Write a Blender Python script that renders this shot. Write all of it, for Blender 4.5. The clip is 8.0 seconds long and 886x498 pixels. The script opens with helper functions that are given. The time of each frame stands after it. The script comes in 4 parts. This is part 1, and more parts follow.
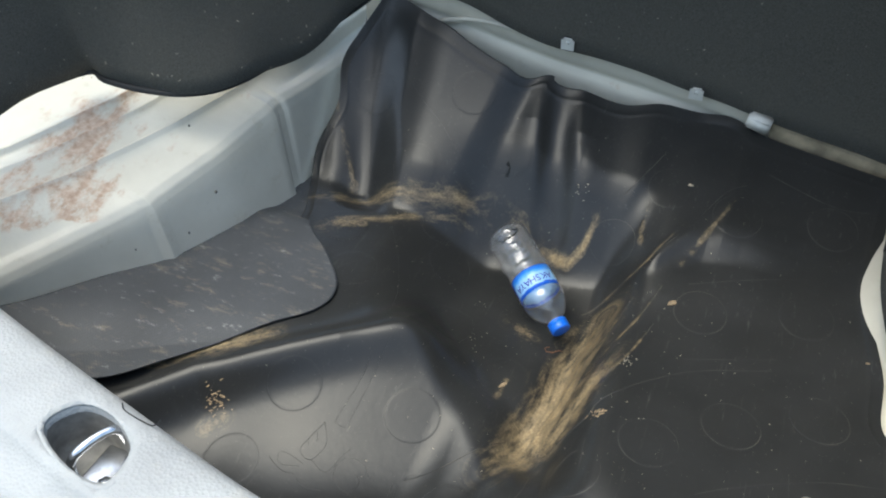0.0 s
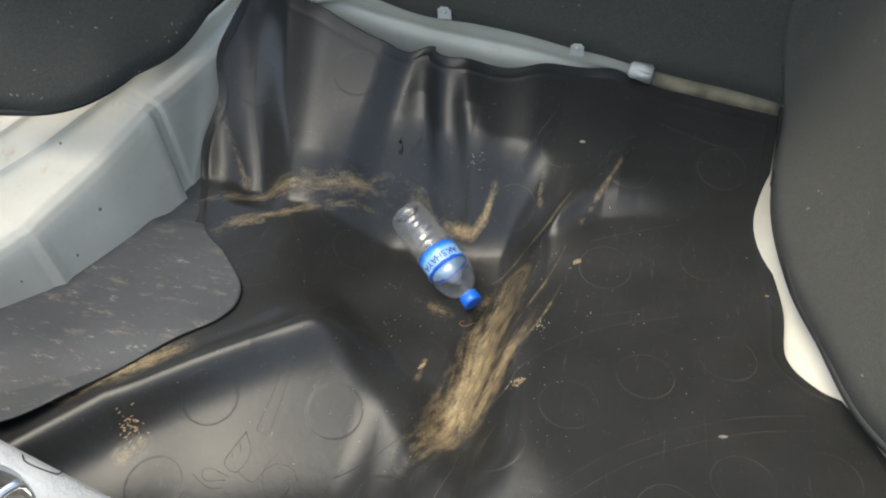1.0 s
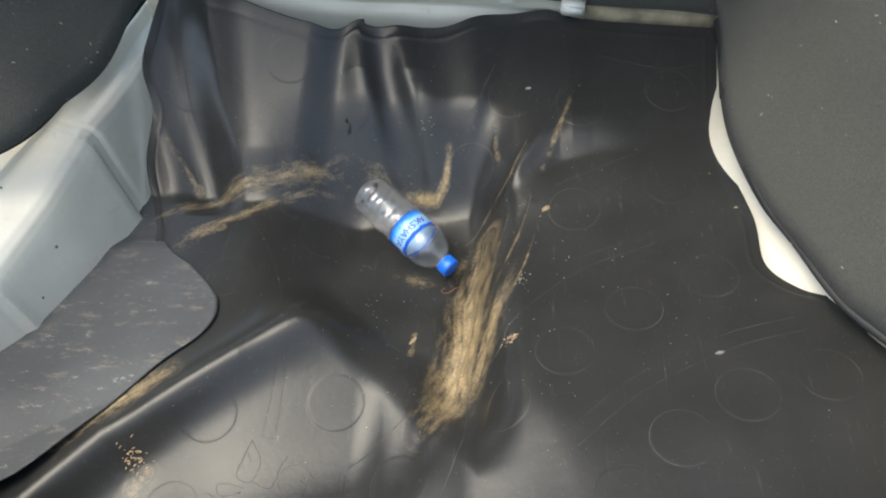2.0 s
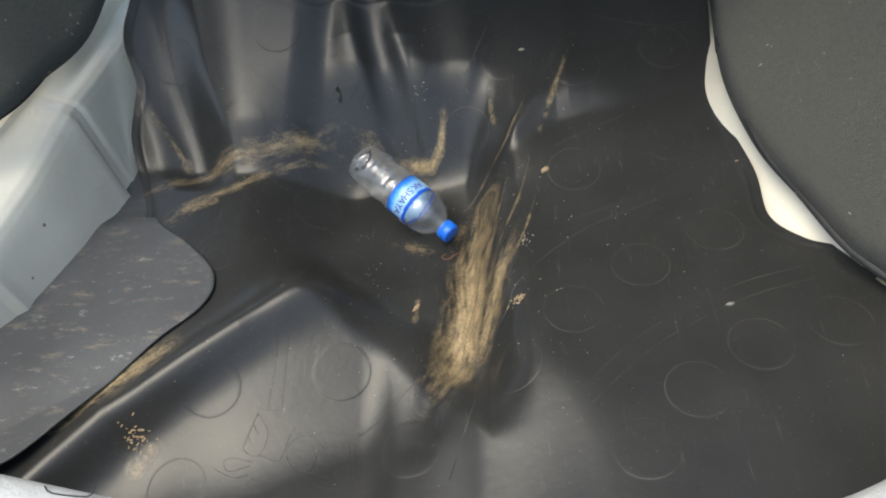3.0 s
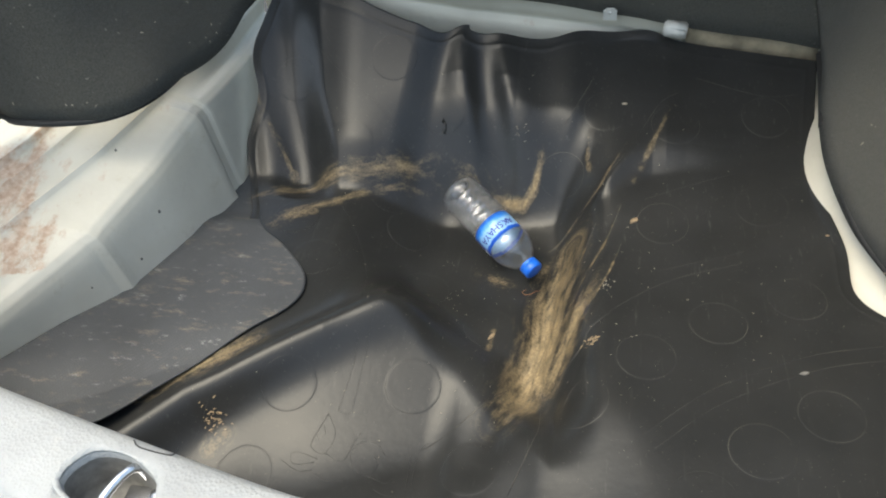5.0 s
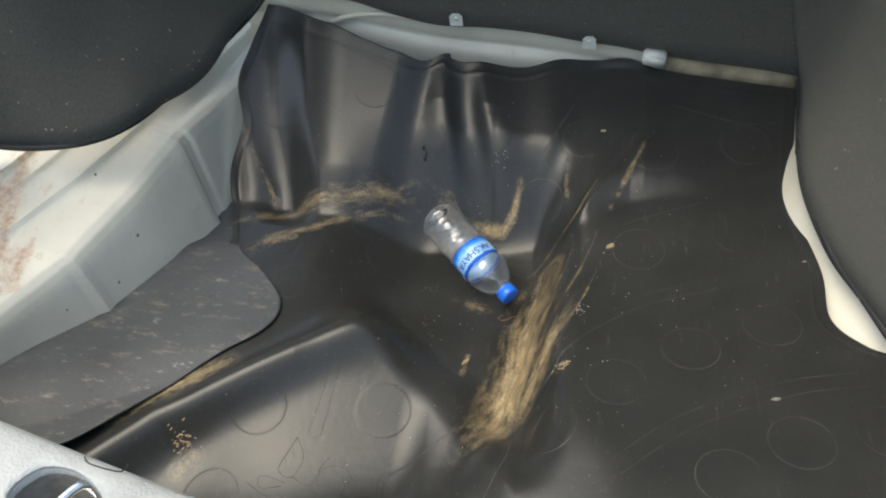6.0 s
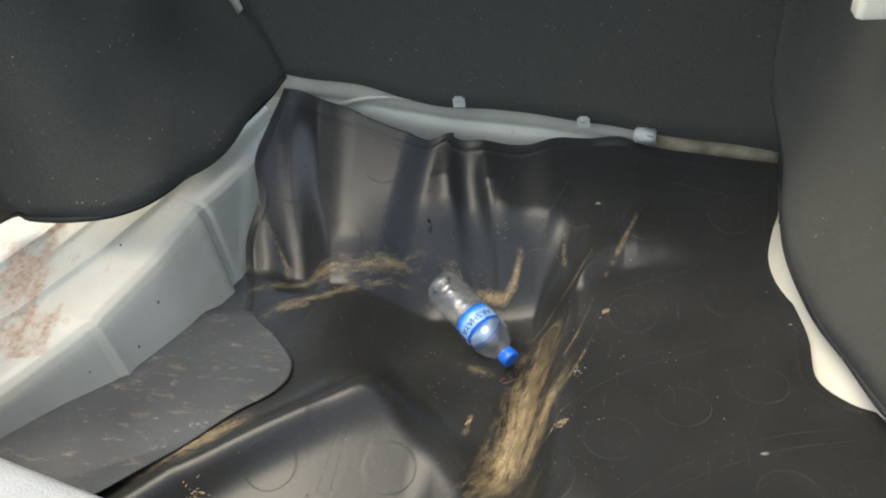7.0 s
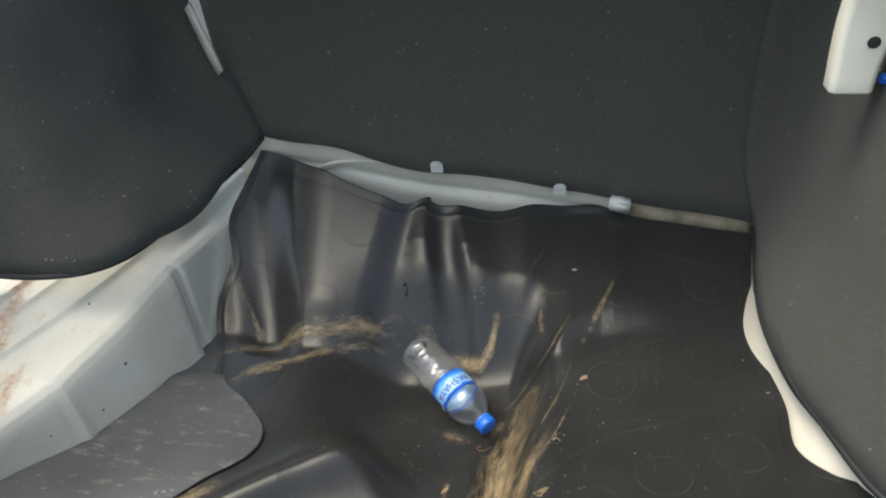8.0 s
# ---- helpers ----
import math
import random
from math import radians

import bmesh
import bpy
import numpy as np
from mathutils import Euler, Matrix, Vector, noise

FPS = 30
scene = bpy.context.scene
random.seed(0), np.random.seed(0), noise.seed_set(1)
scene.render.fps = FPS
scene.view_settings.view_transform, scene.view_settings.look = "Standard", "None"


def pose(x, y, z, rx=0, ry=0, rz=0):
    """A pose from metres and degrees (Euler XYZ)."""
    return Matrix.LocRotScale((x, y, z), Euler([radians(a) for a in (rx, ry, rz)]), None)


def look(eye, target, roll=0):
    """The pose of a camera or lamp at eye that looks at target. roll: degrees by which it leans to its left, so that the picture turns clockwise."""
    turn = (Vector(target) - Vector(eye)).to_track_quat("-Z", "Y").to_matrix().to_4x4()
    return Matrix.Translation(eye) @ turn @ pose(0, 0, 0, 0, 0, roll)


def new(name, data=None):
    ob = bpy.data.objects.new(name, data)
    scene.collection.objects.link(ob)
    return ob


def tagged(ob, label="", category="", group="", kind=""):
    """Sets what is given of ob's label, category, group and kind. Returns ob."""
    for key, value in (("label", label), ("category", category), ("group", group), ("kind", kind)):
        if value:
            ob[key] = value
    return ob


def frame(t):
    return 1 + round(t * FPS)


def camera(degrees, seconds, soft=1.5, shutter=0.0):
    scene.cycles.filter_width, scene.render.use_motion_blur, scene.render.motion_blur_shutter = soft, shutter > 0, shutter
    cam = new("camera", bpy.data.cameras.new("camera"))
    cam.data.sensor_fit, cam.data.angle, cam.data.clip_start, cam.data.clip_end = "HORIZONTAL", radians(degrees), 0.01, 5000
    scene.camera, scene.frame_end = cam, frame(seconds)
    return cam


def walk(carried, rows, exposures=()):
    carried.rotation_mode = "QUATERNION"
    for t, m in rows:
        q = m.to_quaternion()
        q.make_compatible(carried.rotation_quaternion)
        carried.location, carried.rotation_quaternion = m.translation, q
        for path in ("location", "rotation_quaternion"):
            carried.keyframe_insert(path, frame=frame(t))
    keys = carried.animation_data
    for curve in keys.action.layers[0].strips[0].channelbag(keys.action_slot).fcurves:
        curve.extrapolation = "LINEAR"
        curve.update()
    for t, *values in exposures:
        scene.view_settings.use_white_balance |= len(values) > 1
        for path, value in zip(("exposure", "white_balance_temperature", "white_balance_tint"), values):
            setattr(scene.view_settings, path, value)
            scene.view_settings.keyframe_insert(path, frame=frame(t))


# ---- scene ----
cam = camera(55.4, 8.0, 2.0)
PATH = [
    (0, (0.0875, -1.0021, 0.8505), (-0.3863, 0.3072, -0.2898), 2.8),
    (0.5, (0.0868, -0.9864, 0.8694), (-0.3618, 0.2869, -0.3213), -0.3),
    (1, (0.1001, -0.9651, 0.8676), (-0.1915, 0.3430, -0.3339), 0.1),
    (2.3, (0.0601, -0.9538, 0.8685), (-0.1300, 0.3055, -0.4041), -9.6),
    (2.5, (0.0447, -0.9673, 0.8559), (-0.1313, 0.2938, -0.4176), -9.5),
    (3, (0.0385, -0.9661, 0.8325), (-0.1080, 0.2866, -0.4518), -8.7),
    (3.5, (0.0404, -0.9610, 0.8379), (-0.0366, 0.2857, -0.4581), -6.5),
    (4, (0.0150, -1.0120, 0.8406), (-0.1653, 0.3123, -0.3645), -4.2),
    (4.5, (0.0183, -1.0090, 0.8370), (-0.1996, 0.3106, -0.3681), -3.7),
    (4.7, (0.0230, -1.0135, 0.8469), (-0.2367, 0.2940, -0.3627), -4.5),
    (5.8, (0.0781, -1.0223, 0.8226), (-0.2688, 0.3368, -0.3051), -6.0),
    (6, (0.0949, -1.0210, 0.8226), (-0.2548, 0.3378, -0.3051), -6.1),
    (6.5, (0.1231, -1.0456, 0.8442), (-0.2446, 0.3147, -0.2772), -6.9),
    (7, (0.1164, -1.0902, 0.8451), (-0.2570, 0.3694, -0.1395), -6.2),
    (7.5, (0.0787, -1.1095, 0.8226), (-0.2398, 0.4586, -0.0027), -2.8),
    (8, (0.0892, -1.0932, 0.8325), (-0.2077, 0.4588, -0.0288), -3.5),
]
walk(cam, [(t, look(eye, target, roll)) for t, eye, target, roll in PATH], exposures=[(0.0, 1.86, 6450, 0), (0.5, 1.92, 6850, 2), (1.0, 1.99, 6900, 2), (2.5, 2.29, 6850, 2), (3.0, 2.04, 6850, 2), (3.5, 1.96, 6850, 2), (4.0, 2.12, 6950, 2), (4.5, 2.06, 7050, 1), (6.0, 1.92, 7050, 1), (7.0, 1.96, 7150, 2), (7.5, 2.07, 7150, 2), (8.0, 1.94, 7050, 2)])

# ---- daylight: open sky behind and above the open boot ----
world = bpy.data.worlds.new("sky")
scene.world = world
world.use_nodes = True
wn = world.node_tree.nodes
sky = wn.new("ShaderNodeTexSky")
sky.sky_type, sky.sun_disc = "NISHITA", False
sky.sun_elevation, sky.sun_rotation = radians(71), radians(249)
sky.air_density, sky.dust_density, sky.ozone_density = 1.0, 3.5, 1.0
world.node_tree.links.new(sky.outputs["Color"], wn["Background"].inputs["Color"])
wn["Background"].inputs["Strength"].default_value = 0.11
sun = new("sun", bpy.data.lights.new("sun", "SUN"))
sun.data.energy, sun.data.angle, sun.data.color = 0.32, radians(38), (0.97, 0.98, 1.0)
sun.matrix_world = look((-0.61, -0.23, 1.89), (0, 0, 0))


# ---- materials ----
def material(name):
    m = bpy.data.materials.new(name)
    m.use_nodes = True
    return m, m.node_tree.nodes, m.node_tree.links, m.node_tree.nodes["Principled BSDF"]


def ramp(nodes, links, src, stops):
    r = nodes.new("ShaderNodeValToRGB")
    while len(r.color_ramp.elements) < len(stops):
        r.color_ramp.elements.new(0.5)
    for e, (p, c) in zip(r.color_ramp.elements, stops):
        e.position, e.color = p, (*c, 1) if len(c) == 3 else c
    links.new(src, r.inputs["Fac"])
    return r.outputs["Color"]


def noise_tex(nodes, links, scale, detail=4.0, rough=0.55, stretch=None, kind="Object"):
    c = nodes.new("ShaderNodeTexCoord")
    n = nodes.new("ShaderNodeTexNoise")
    n.inputs["Scale"].default_value, n.inputs["Detail"].default_value, n.inputs["Roughness"].default_value = scale, detail, rough
    src = c.outputs[kind]
    if stretch:
        mp = nodes.new("ShaderNodeMapping")
        mp.inputs["Rotation"].default_value = [radians(a) for a in stretch[1]]
        mp.inputs["Scale"].default_value = stretch[0]
        links.new(src, mp.inputs["Vector"])
        src = mp.outputs["Vector"]
    links.new(src, n.inputs["Vector"])
    return n.outputs["Fac"]


def mix(nodes, links, fac, a, b, blend="MIX"):
    m = nodes.new("ShaderNodeMix")
    m.data_type, m.blend_type = "RGBA", blend
    for sock, v in ((m.inputs[0], fac), (m.inputs[6], a), (m.inputs[7], b)):
        if isinstance(v, (int, float)):
            sock.default_value = v
        elif isinstance(v, tuple):
            sock.default_value = (*v, 1)
        else:
            links.new(v, sock)
    return m.outputs[2]


def calc(nodes, links, op, a, b):
    m = nodes.new("ShaderNodeMath")
    m.operation = op
    for sock, v in ((m.inputs[0], a), (m.inputs[1], b)):
        if isinstance(v, (int, float)):
            sock.default_value = v
        else:
            links.new(v, sock)
    return m.outputs[0]


def relief(nodes, links, bsdf, src, strength, distance=0.001):
    b = nodes.new("ShaderNodeBump")
    b.inputs["Strength"].default_value, b.inputs["Distance"].default_value = strength, distance
    links.new(src, b.inputs["Height"])
    links.new(b.outputs["Normal"], bsdf.inputs["Normal"])


def plain(name, colour, rough=0.5, metal=0.0, vary=0.15, scale=60.0, bumpy=0.1):
    m, n, l, b = material(name)
    f = noise_tex(n, l, scale)
    dark = tuple(c * (1 - vary) for c in colour)
    lite = tuple(min(1, c * (1 + vary)) for c in colour)
    l.new(ramp(n, l, f, [(0.3, dark), (0.7, lite)]), b.inputs["Base Color"])
    b.inputs["Roughness"].default_value, b.inputs["Metallic"].default_value = rough, metal
    if bumpy:
        relief(n, l, b, noise_tex(n, l, scale * 6), bumpy, 0.0006)
    return m


def rubber_material():
    m, n, l, b = material("black_rubber")
    base = ramp(n, l, noise_tex(n, l, 9.0), [(0.3, (0.017, 0.0175, 0.017)), (0.75, (0.026, 0.0265, 0.026))])
    # fine dust film and pale specks
    film = ramp(n, l, noise_tex(n, l, 12.0, 3.0, 0.6), [(0.3, (0, 0, 0)), (0.9, (1, 1, 1))])
    base = mix(n, l, calc(n, l, "MULTIPLY", film, 0.06), base, (0.15, 0.14, 0.12))
    specks = ramp(n, l, noise_tex(n, l, 420.0, 1.0), [(0.74, (0, 0, 0)), (0.79, (1, 1, 1))])
    base = mix(n, l, calc(n, l, "MULTIPLY", specks, 0.30), base, (0.35, 0.31, 0.25))
    # faint scuffs in two directions
    for turn in (28, -50):
        scuff = ramp(n, l, noise_tex(n, l, 150.0, 3.0, 0.6, ((1, 0.09, 1), (0, 0, turn))), [(0.63, (0, 0, 0)), (0.74, (1, 1, 1))])
        where = ramp(n, l, noise_tex(n, l, 11.0 + 0.05 * turn, 3.0), [(0.45, (0, 0, 0)), (0.65, (1, 1, 1))])
        base = mix(n, l, calc(n, l, "MULTIPLY", calc(n, l, "MULTIPLY", scuff, where), 0.22), base, (0.17, 0.16, 0.14))
    # sand lying in the hollows, streaked along its flow
    at = n.new("ShaderNodeAttribute")
    at.attribute_name = "sand"
    fl = n.new("ShaderNodeAttribute")
    fl.attribute_name = "flow"
    st = n.new("ShaderNodeTexNoise")
    st.inputs["Scale"].default_value, st.inputs["Detail"].default_value, st.inputs["Roughness"].default_value = 1.0, 6.0, 0.65
    l.new(fl.outputs["Vector"], st.inputs["Vector"])
    streak = calc(n, l, "ADD", calc(n, l, "MULTIPLY", st.outputs["Fac"], 0.72), calc(n, l, "MULTIPLY", noise_tex(n, l, 60.0, 6.0, 0.65), 0.28))
    grain = noise_tex(n, l, 300.0, 3.0, 0.7)
    mask = calc(n, l, "ADD", at.outputs["Fac"], calc(n, l, "MULTIPLY", calc(n, l, "SUBTRACT", streak, 0.52), 2.0))
    mask = calc(n, l, "ADD", mask, calc(n, l, "MULTIPLY", calc(n, l, "SUBTRACT", grain, 0.5), 0.45))
    gate = calc(n, l, "MINIMUM", calc(n, l, "MULTIPLY", at.outputs["Fac"], 3.0), 1.0)
    mask = calc(n, l, "MULTIPLY", ramp(n, l, mask, [(0.12, (0, 0, 0)), (1.0, (0.82, 0.82, 0.82))]), gate)
    tan = ramp(n, l, grain, [(0.3, (0.27, 0.195, 0.10)), (0.7, (0.44, 0.335, 0.19))])
    l.new(mix(n, l, mask, base, tan), b.inputs["Base Color"])
    l.new(calc(n, l, "MAXIMUM", 0.28, calc(n, l, "MULTIPLY", mask, 0.95)), b.inputs["Roughness"])
    b.inputs["Specular IOR Level"].default_value = 0.31
    relief(n, l, b, calc(n, l, "ADD", calc(n, l, "MULTIPLY", noise_tex(n, l, 90.0), 0.8), calc(n, l, "MULTIPLY", noise_tex(n, l, 700.0), 0.2)), 0.18, 0.002)
    return m


def felt_material(name, c):
    m, n, l, b = material(name)
    f = noise_tex(n, l, 420.0, 4.0, 0.8)
    big = noise_tex(n, l, 14.0, 8.0, 0.75)
    col = ramp(n, l, f, [(0.25, tuple(v * 0.35 for v in c)), (0.75, tuple(v * 1.75 for v in c))])
    col = mix(n, l, calc(n, l, "MULTIPLY", big, 0.35), col, tuple(v * 1.5 for v in c))
    lint = ramp(n, l, noise_tex(n, l, 190.0, 0.0), [(0.83, (0, 0, 0)), (0.86, (1, 1, 1))])
    col = mix(n, l, calc(n, l, "MULTIPLY", lint, 0.35), col, (0.4, 0.37, 0.3))
    l.new(col, b.inputs["Base Color"])
    b.inputs["Roughness"].default_value = 0.95
    b.inputs["Specular IOR Level"].default_value = 0.2
    b.inputs["Sheen Weight"].default_value = 0.1
    relief(n, l, b, f, 0.9, 0.0025)
    return m


def paint_material():
    m, n, l, b = material("aged_white_paint")
    big = noise_tex(n, l, 7.0, 6.0, 0.6)
    col = ramp(n, l, big, [(0.3, (0.48, 0.45, 0.37)), (0.7, (0.59, 0.56, 0.47))])
    stain = ramp(n, l, noise_tex(n, l, 30.0, 6.0, 0.65), [(0.60, (0, 0, 0)), (0.78, (1, 1, 1))])
    col = mix(n, l, calc(n, l, "MULTIPLY", stain, 0.5), col, (0.36, 0.31, 0.20))
    at = n.new("ShaderNodeAttribute")
    at.attribute_name = "rust"
    r = calc(n, l, "ADD", at.outputs["Fac"], calc(n, l, "MULTIPLY", calc(n, l, "SUBTRACT", noise_tex(n, l, 34.0, 8.0, 0.7, ((1, 0.45, 1), (0, 0, 15))), 0.5), 2.6))
    r = calc(n, l, "MULTIPLY", ramp(n, l, r, [(0.52, (0, 0, 0)), (0.92, (1, 1, 1))]), calc(n, l, "MINIMUM", calc(n, l, "MULTIPLY", at.outputs["Fac"], 4.0), 1.0))
    col = mix(n, l, r, col, ramp(n, l, noise_tex(n, l, 110.0), [(0.3, (0.36, 0.24, 0.16)), (0.7, (0.55, 0.43, 0.33))]))
    l.new(col, b.inputs["Base Color"])
    l.new(calc(n, l, "ADD", calc(n, l, "MULTIPLY", r, 0.4), 0.42), b.inputs["Roughness"])
    relief(n, l, b, noise_tex(n, l, 40.0), 0.15, 0.003)
    return m


def underlay_material():
    m, n, l, b = material("ribbed_grey_underlay")
    base = ramp(n, l, noise_tex(n, l, 8.0, 5.0), [(0.3, (0.040, 0.043, 0.047)), (0.7, (0.066, 0.070, 0.075))])
    d = ramp(n, l, noise_tex(n, l, 42.0, 8.0, 0.75, ((0.5, 1.6, 1), (0, 0, -35))), [(0.55, (0, 0, 0)), (0.72, (1, 1, 1))])
    col = mix(n, l, calc(n, l, "MULTIPLY", d, 0.65), base, (0.27, 0.22, 0.15))
    w = ramp(n, l, noise_tex(n, l, 70.0, 5.0, 0.75, ((0.6, 1.5, 1), (0, 0, -30))), [(0.60, (0, 0, 0)), (0.70, (1, 1, 1))])
    col = mix(n, l, calc(n, l, "MULTIPLY", w, 0.35), col, (0.45, 0.45, 0.43))
    k = n.new("ShaderNodeTexChecker")
    k.inputs["Scale"].default_value = 420.0
    c = n.new("ShaderNodeTexCoord")
    l.new(c.outputs["Object"], k.inputs["Vector"])
    l.new(mix(n, l, calc(n, l, "MULTIPLY", k.outputs["Fac"], 0.35), col, (0.03, 0.03, 0.03)), b.inputs["Base Color"])
    b.inputs["Roughness"].default_value = 0.62
    relief(n, l, b, k.outputs["Fac"], 0.4, 0.0008)
    return m


def sill_material():
    m, n, l, b = material("grained_grey_plastic")
    v = n.new("ShaderNodeTexVoronoi")
    v.inputs["Scale"].default_value = 260.0
    c = n.new("ShaderNodeTexCoord")
    l.new(c.outputs["Object"], v.inputs["Vector"])
    col = ramp(n, l, noise_tex(n, l, 10.0, 6.0), [(0.3, (0.30, 0.305, 0.30)), (0.7, (0.40, 0.405, 0.395))])
    dust = ramp(n, l, noise_tex(n, l, 18.0, 8.0, 0.7), [(0.58, (0, 0, 0)), (0.75, (1, 1, 1))])
    l.new(mix(n, l, calc(n, l, "MULTIPLY", dust, 0.4), col, (0.50, 0.46, 0.38)), b.inputs["Base Color"])
    b.inputs["Roughness"].default_value = 0.55
    relief(n, l, b, v.outputs["Distance"], 0.5, 0.0015)
    return m


def glass_like(name, colour, rough, trans):
    m, n, l, b = material(name)
    b.inputs["Base Color"].default_value = (*colour, 1)
    b.inputs["Roughness"].default_value = rough
    b.inputs["Transmission Weight"].default_value = trans
    b.inputs["IOR"].default_value = 1.45
    return m


RUBBER, PAINT, UNDERLAY, SILL = rubber_material(), paint_material(), underlay_material(), sill_material()
FELT = felt_material("dark_felt", (0.069, 0.067, 0.057))
EDGE = plain("black_edge_tape", (0.018, 0.018, 0.018), 0.7)
STEEL = plain("worn_steel", (0.62, 0.62, 0.62), 0.25, 1.0, 0.2, 90)
CREAM = plain("cream_paint", (0.88, 0.83, 0.70), 0.4, 0.0, 0.05, 20, 0.05)
CARD = plain("tan_fibreboard", (0.22, 0.185, 0.125), 0.9, 0.0, 0.35, 30, 0.3)
GALV = plain("grey_primer_metal", (0.55, 0.55, 0.51), 0.5, 0.0, 0.12, 40)
DARK = plain("dark_cavity", (0.02, 0.02, 0.02), 0.8)
BLUECAP = plain("blue_plastic", (0.012, 0.14, 0.66), 0.35, 0.0, 0.05, 50, 0.0)


# ---- mesh helpers ----
def part(name, bm, mat, parent=None, label="", smooth=True):
    me = bpy.data.meshes.new(name)
    bm.to_mesh(me)
    bm.free()
    return finish(name, me, mat, parent, label, smooth)


def finish(name, me, mat, parent=None, label="", smooth=True):
    for p in me.polygons:
        p.use_smooth = smooth
    me.materials.append(mat)
    ob = new(name, me)
    ob.parent = parent
    if label:
        ob["label"] = label
    return ob


def grid_mesh(name, xs, ys, zs, attr=None):
    """A quad sheet from three arrays of one shape; attr: (name, values)."""
    ny, nx = xs.shape
    co = np.stack([xs, ys, zs], -1).reshape(-1, 3)
    k = np.arange(ny * nx).reshape(ny, nx)
    f = np.stack([k[:-1, :-1], k[:-1, 1:], k[1:, 1:], k[1:, :-1]], -1).reshape(-1, 4)
    me = bpy.data.meshes.new(name)
    me.from_pydata(co.tolist(), [], f.tolist())
    if attr:
        a = me.attributes.new(attr[0], "FLOAT", "POINT")
        a.data.foreach_set("value", attr[1].astype(np.float32).ravel())
    return me


def thicken(ob, t, offset=-1.0):
    s = ob.modifiers.new("thickness", "SOLIDIFY")
    s.thickness, s.offset = t, offset
    return ob


def rounded(ob, w, seg=2):
    b = ob.modifiers.new("edges", "BEVEL")
    b.width, b.segments, b.limit_method = w, seg, "ANGLE"
    return ob


def box(bm, x0, x1, y0, y1, z0, z1, m=None):
    vs = [bm.verts.new((x, y, z)) for x in (x0, x1) for y in (y0, y1) for z in (z0, z1)]
    for q in ((0, 1, 3, 2), (4, 6, 7, 5), (0, 4, 5, 1), (2, 3, 7, 6), (0, 2, 6, 4), (1, 5, 7, 3)):
        bm.faces.new([vs[i] for i in q])
    if m is not None:
        bmesh.ops.transform(bm, matrix=m, verts=vs)
    return vs


def lathe(bm, prof, seg=40, close=True):
    """Turn (radius, height) pairs about z."""
    rings = []
    for r, z in prof:
        rings.append([bm.verts.new((r * math.cos(2 * math.pi * i / seg), r * math.sin(2 * math.pi * i / seg), z)) for i in range(seg)])
    for a, b in zip(rings, rings[1:]):
        for i in range(seg):
            bm.faces.new((a[i], a[(i + 1) % seg], b[(i + 1) % seg], b[i]))
    if close:
        bm.faces.new(rings[0][::-1])
        bm.faces.new(rings[-1])


def tube(bm, pts, rad, seg=6, closed=False):
    pts = [Vector(p) for p in pts]
    n = len(pts)
    rings = []
    for i, p in enumerate(pts):
        a, b = (pts[(i - 1) % n], pts[(i + 1) % n]) if closed else (pts[max(i - 1, 0)], pts[min(i + 1, n - 1)])
        d = (b - a).normalized()
        u = d.cross(Vector((0, 0, 1)) if abs(d.z) < 0.95 else Vector((1, 0, 0))).normalized()
        v = d.cross(u)
        rings.append([bm.verts.new(p + rad * (math.cos(2 * math.pi * k / seg) * u + math.sin(2 * math.pi * k / seg) * v)) for k in range(seg)])
    pairs = list(zip(rings, rings[1:])) + ([(rings[-1], rings[0])] if closed else [])
    for a, b in pairs:
        for k in range(seg):
            bm.faces.new((a[k], a[(k + 1) % seg], b[(k + 1) % seg], b[k]))
    if not closed:
        bm.faces.new(rings[0][::-1])
        bm.faces.new(rings[-1])


def curve_through(pts, n):
    """n points on a smooth curve through pts (Catmull-Rom), spaced by chord length."""
    p = np.array(pts, float)
    d = np.r_[0, np.cumsum(np.linalg.norm(np.diff(p, axis=0), axis=1))]
    e = np.vstack([2 * p[0] - p[1], p, 2 * p[-1] - p[-2]])
    out = []
    for s in np.linspace(0, d[-1], n):
        i = min(np.searchsorted(d, s, "right") - 1, len(p) - 2)
        t = (s - d[i]) / (d[i + 1] - d[i])
        a, b, c, q = e[i], e[i + 1], e[i + 2], e[i + 3]
        out.append(0.5 * (2 * b + (c - a) * t + (2 * a - 5 * b + 4 * c - q) * t ** 2 + (3 * b - a - 3 * c + q) * t ** 3))
    return np.array(out)


def loft(name, curves, n, mat, parent=None, label="", attr=None, ripple=0.0):
    """A sheet through several curves, each a list of points."""
    c = np.array([curve_through(k, n) for k in curves])
    m = max(2, 8 * (len(curves) - 1) + 1)
    full = np.array([curve_through(c[:, i], m) for i in range(n)]).transpose(1, 0, 2)
    if ripple:
        for i in range(m):
            for j in range(n):
                full[i, j] += ripple * np.array(noise.noise_vector(Vector(full[i, j]) * 7.0))
    me = grid_mesh(name, full[..., 0], full[..., 1], full[..., 2], (attr[0], attr[1](full[..., 0], full[..., 1], full[..., 2])) if attr else None)
    return finish(name, me, mat, parent, label)


# ---- the sagging mat's shape ----
def sm(a, b, x):
    t = np.clip((x - a) / (b - a), 0.0, 1.0)
    return t * t * (3.0 - 2.0 * t)


def bump(x, y, cx, cy, rx, ry, turn=0.0):
    c, s = np.cos(np.radians(turn)), np.sin(np.radians(turn))
    u, v = (x - cx) * c + (y - cy) * s, -(x - cx) * s + (y - cy) * c
    return np.exp(-(u / rx) ** 2 - (v / ry) ** 2)


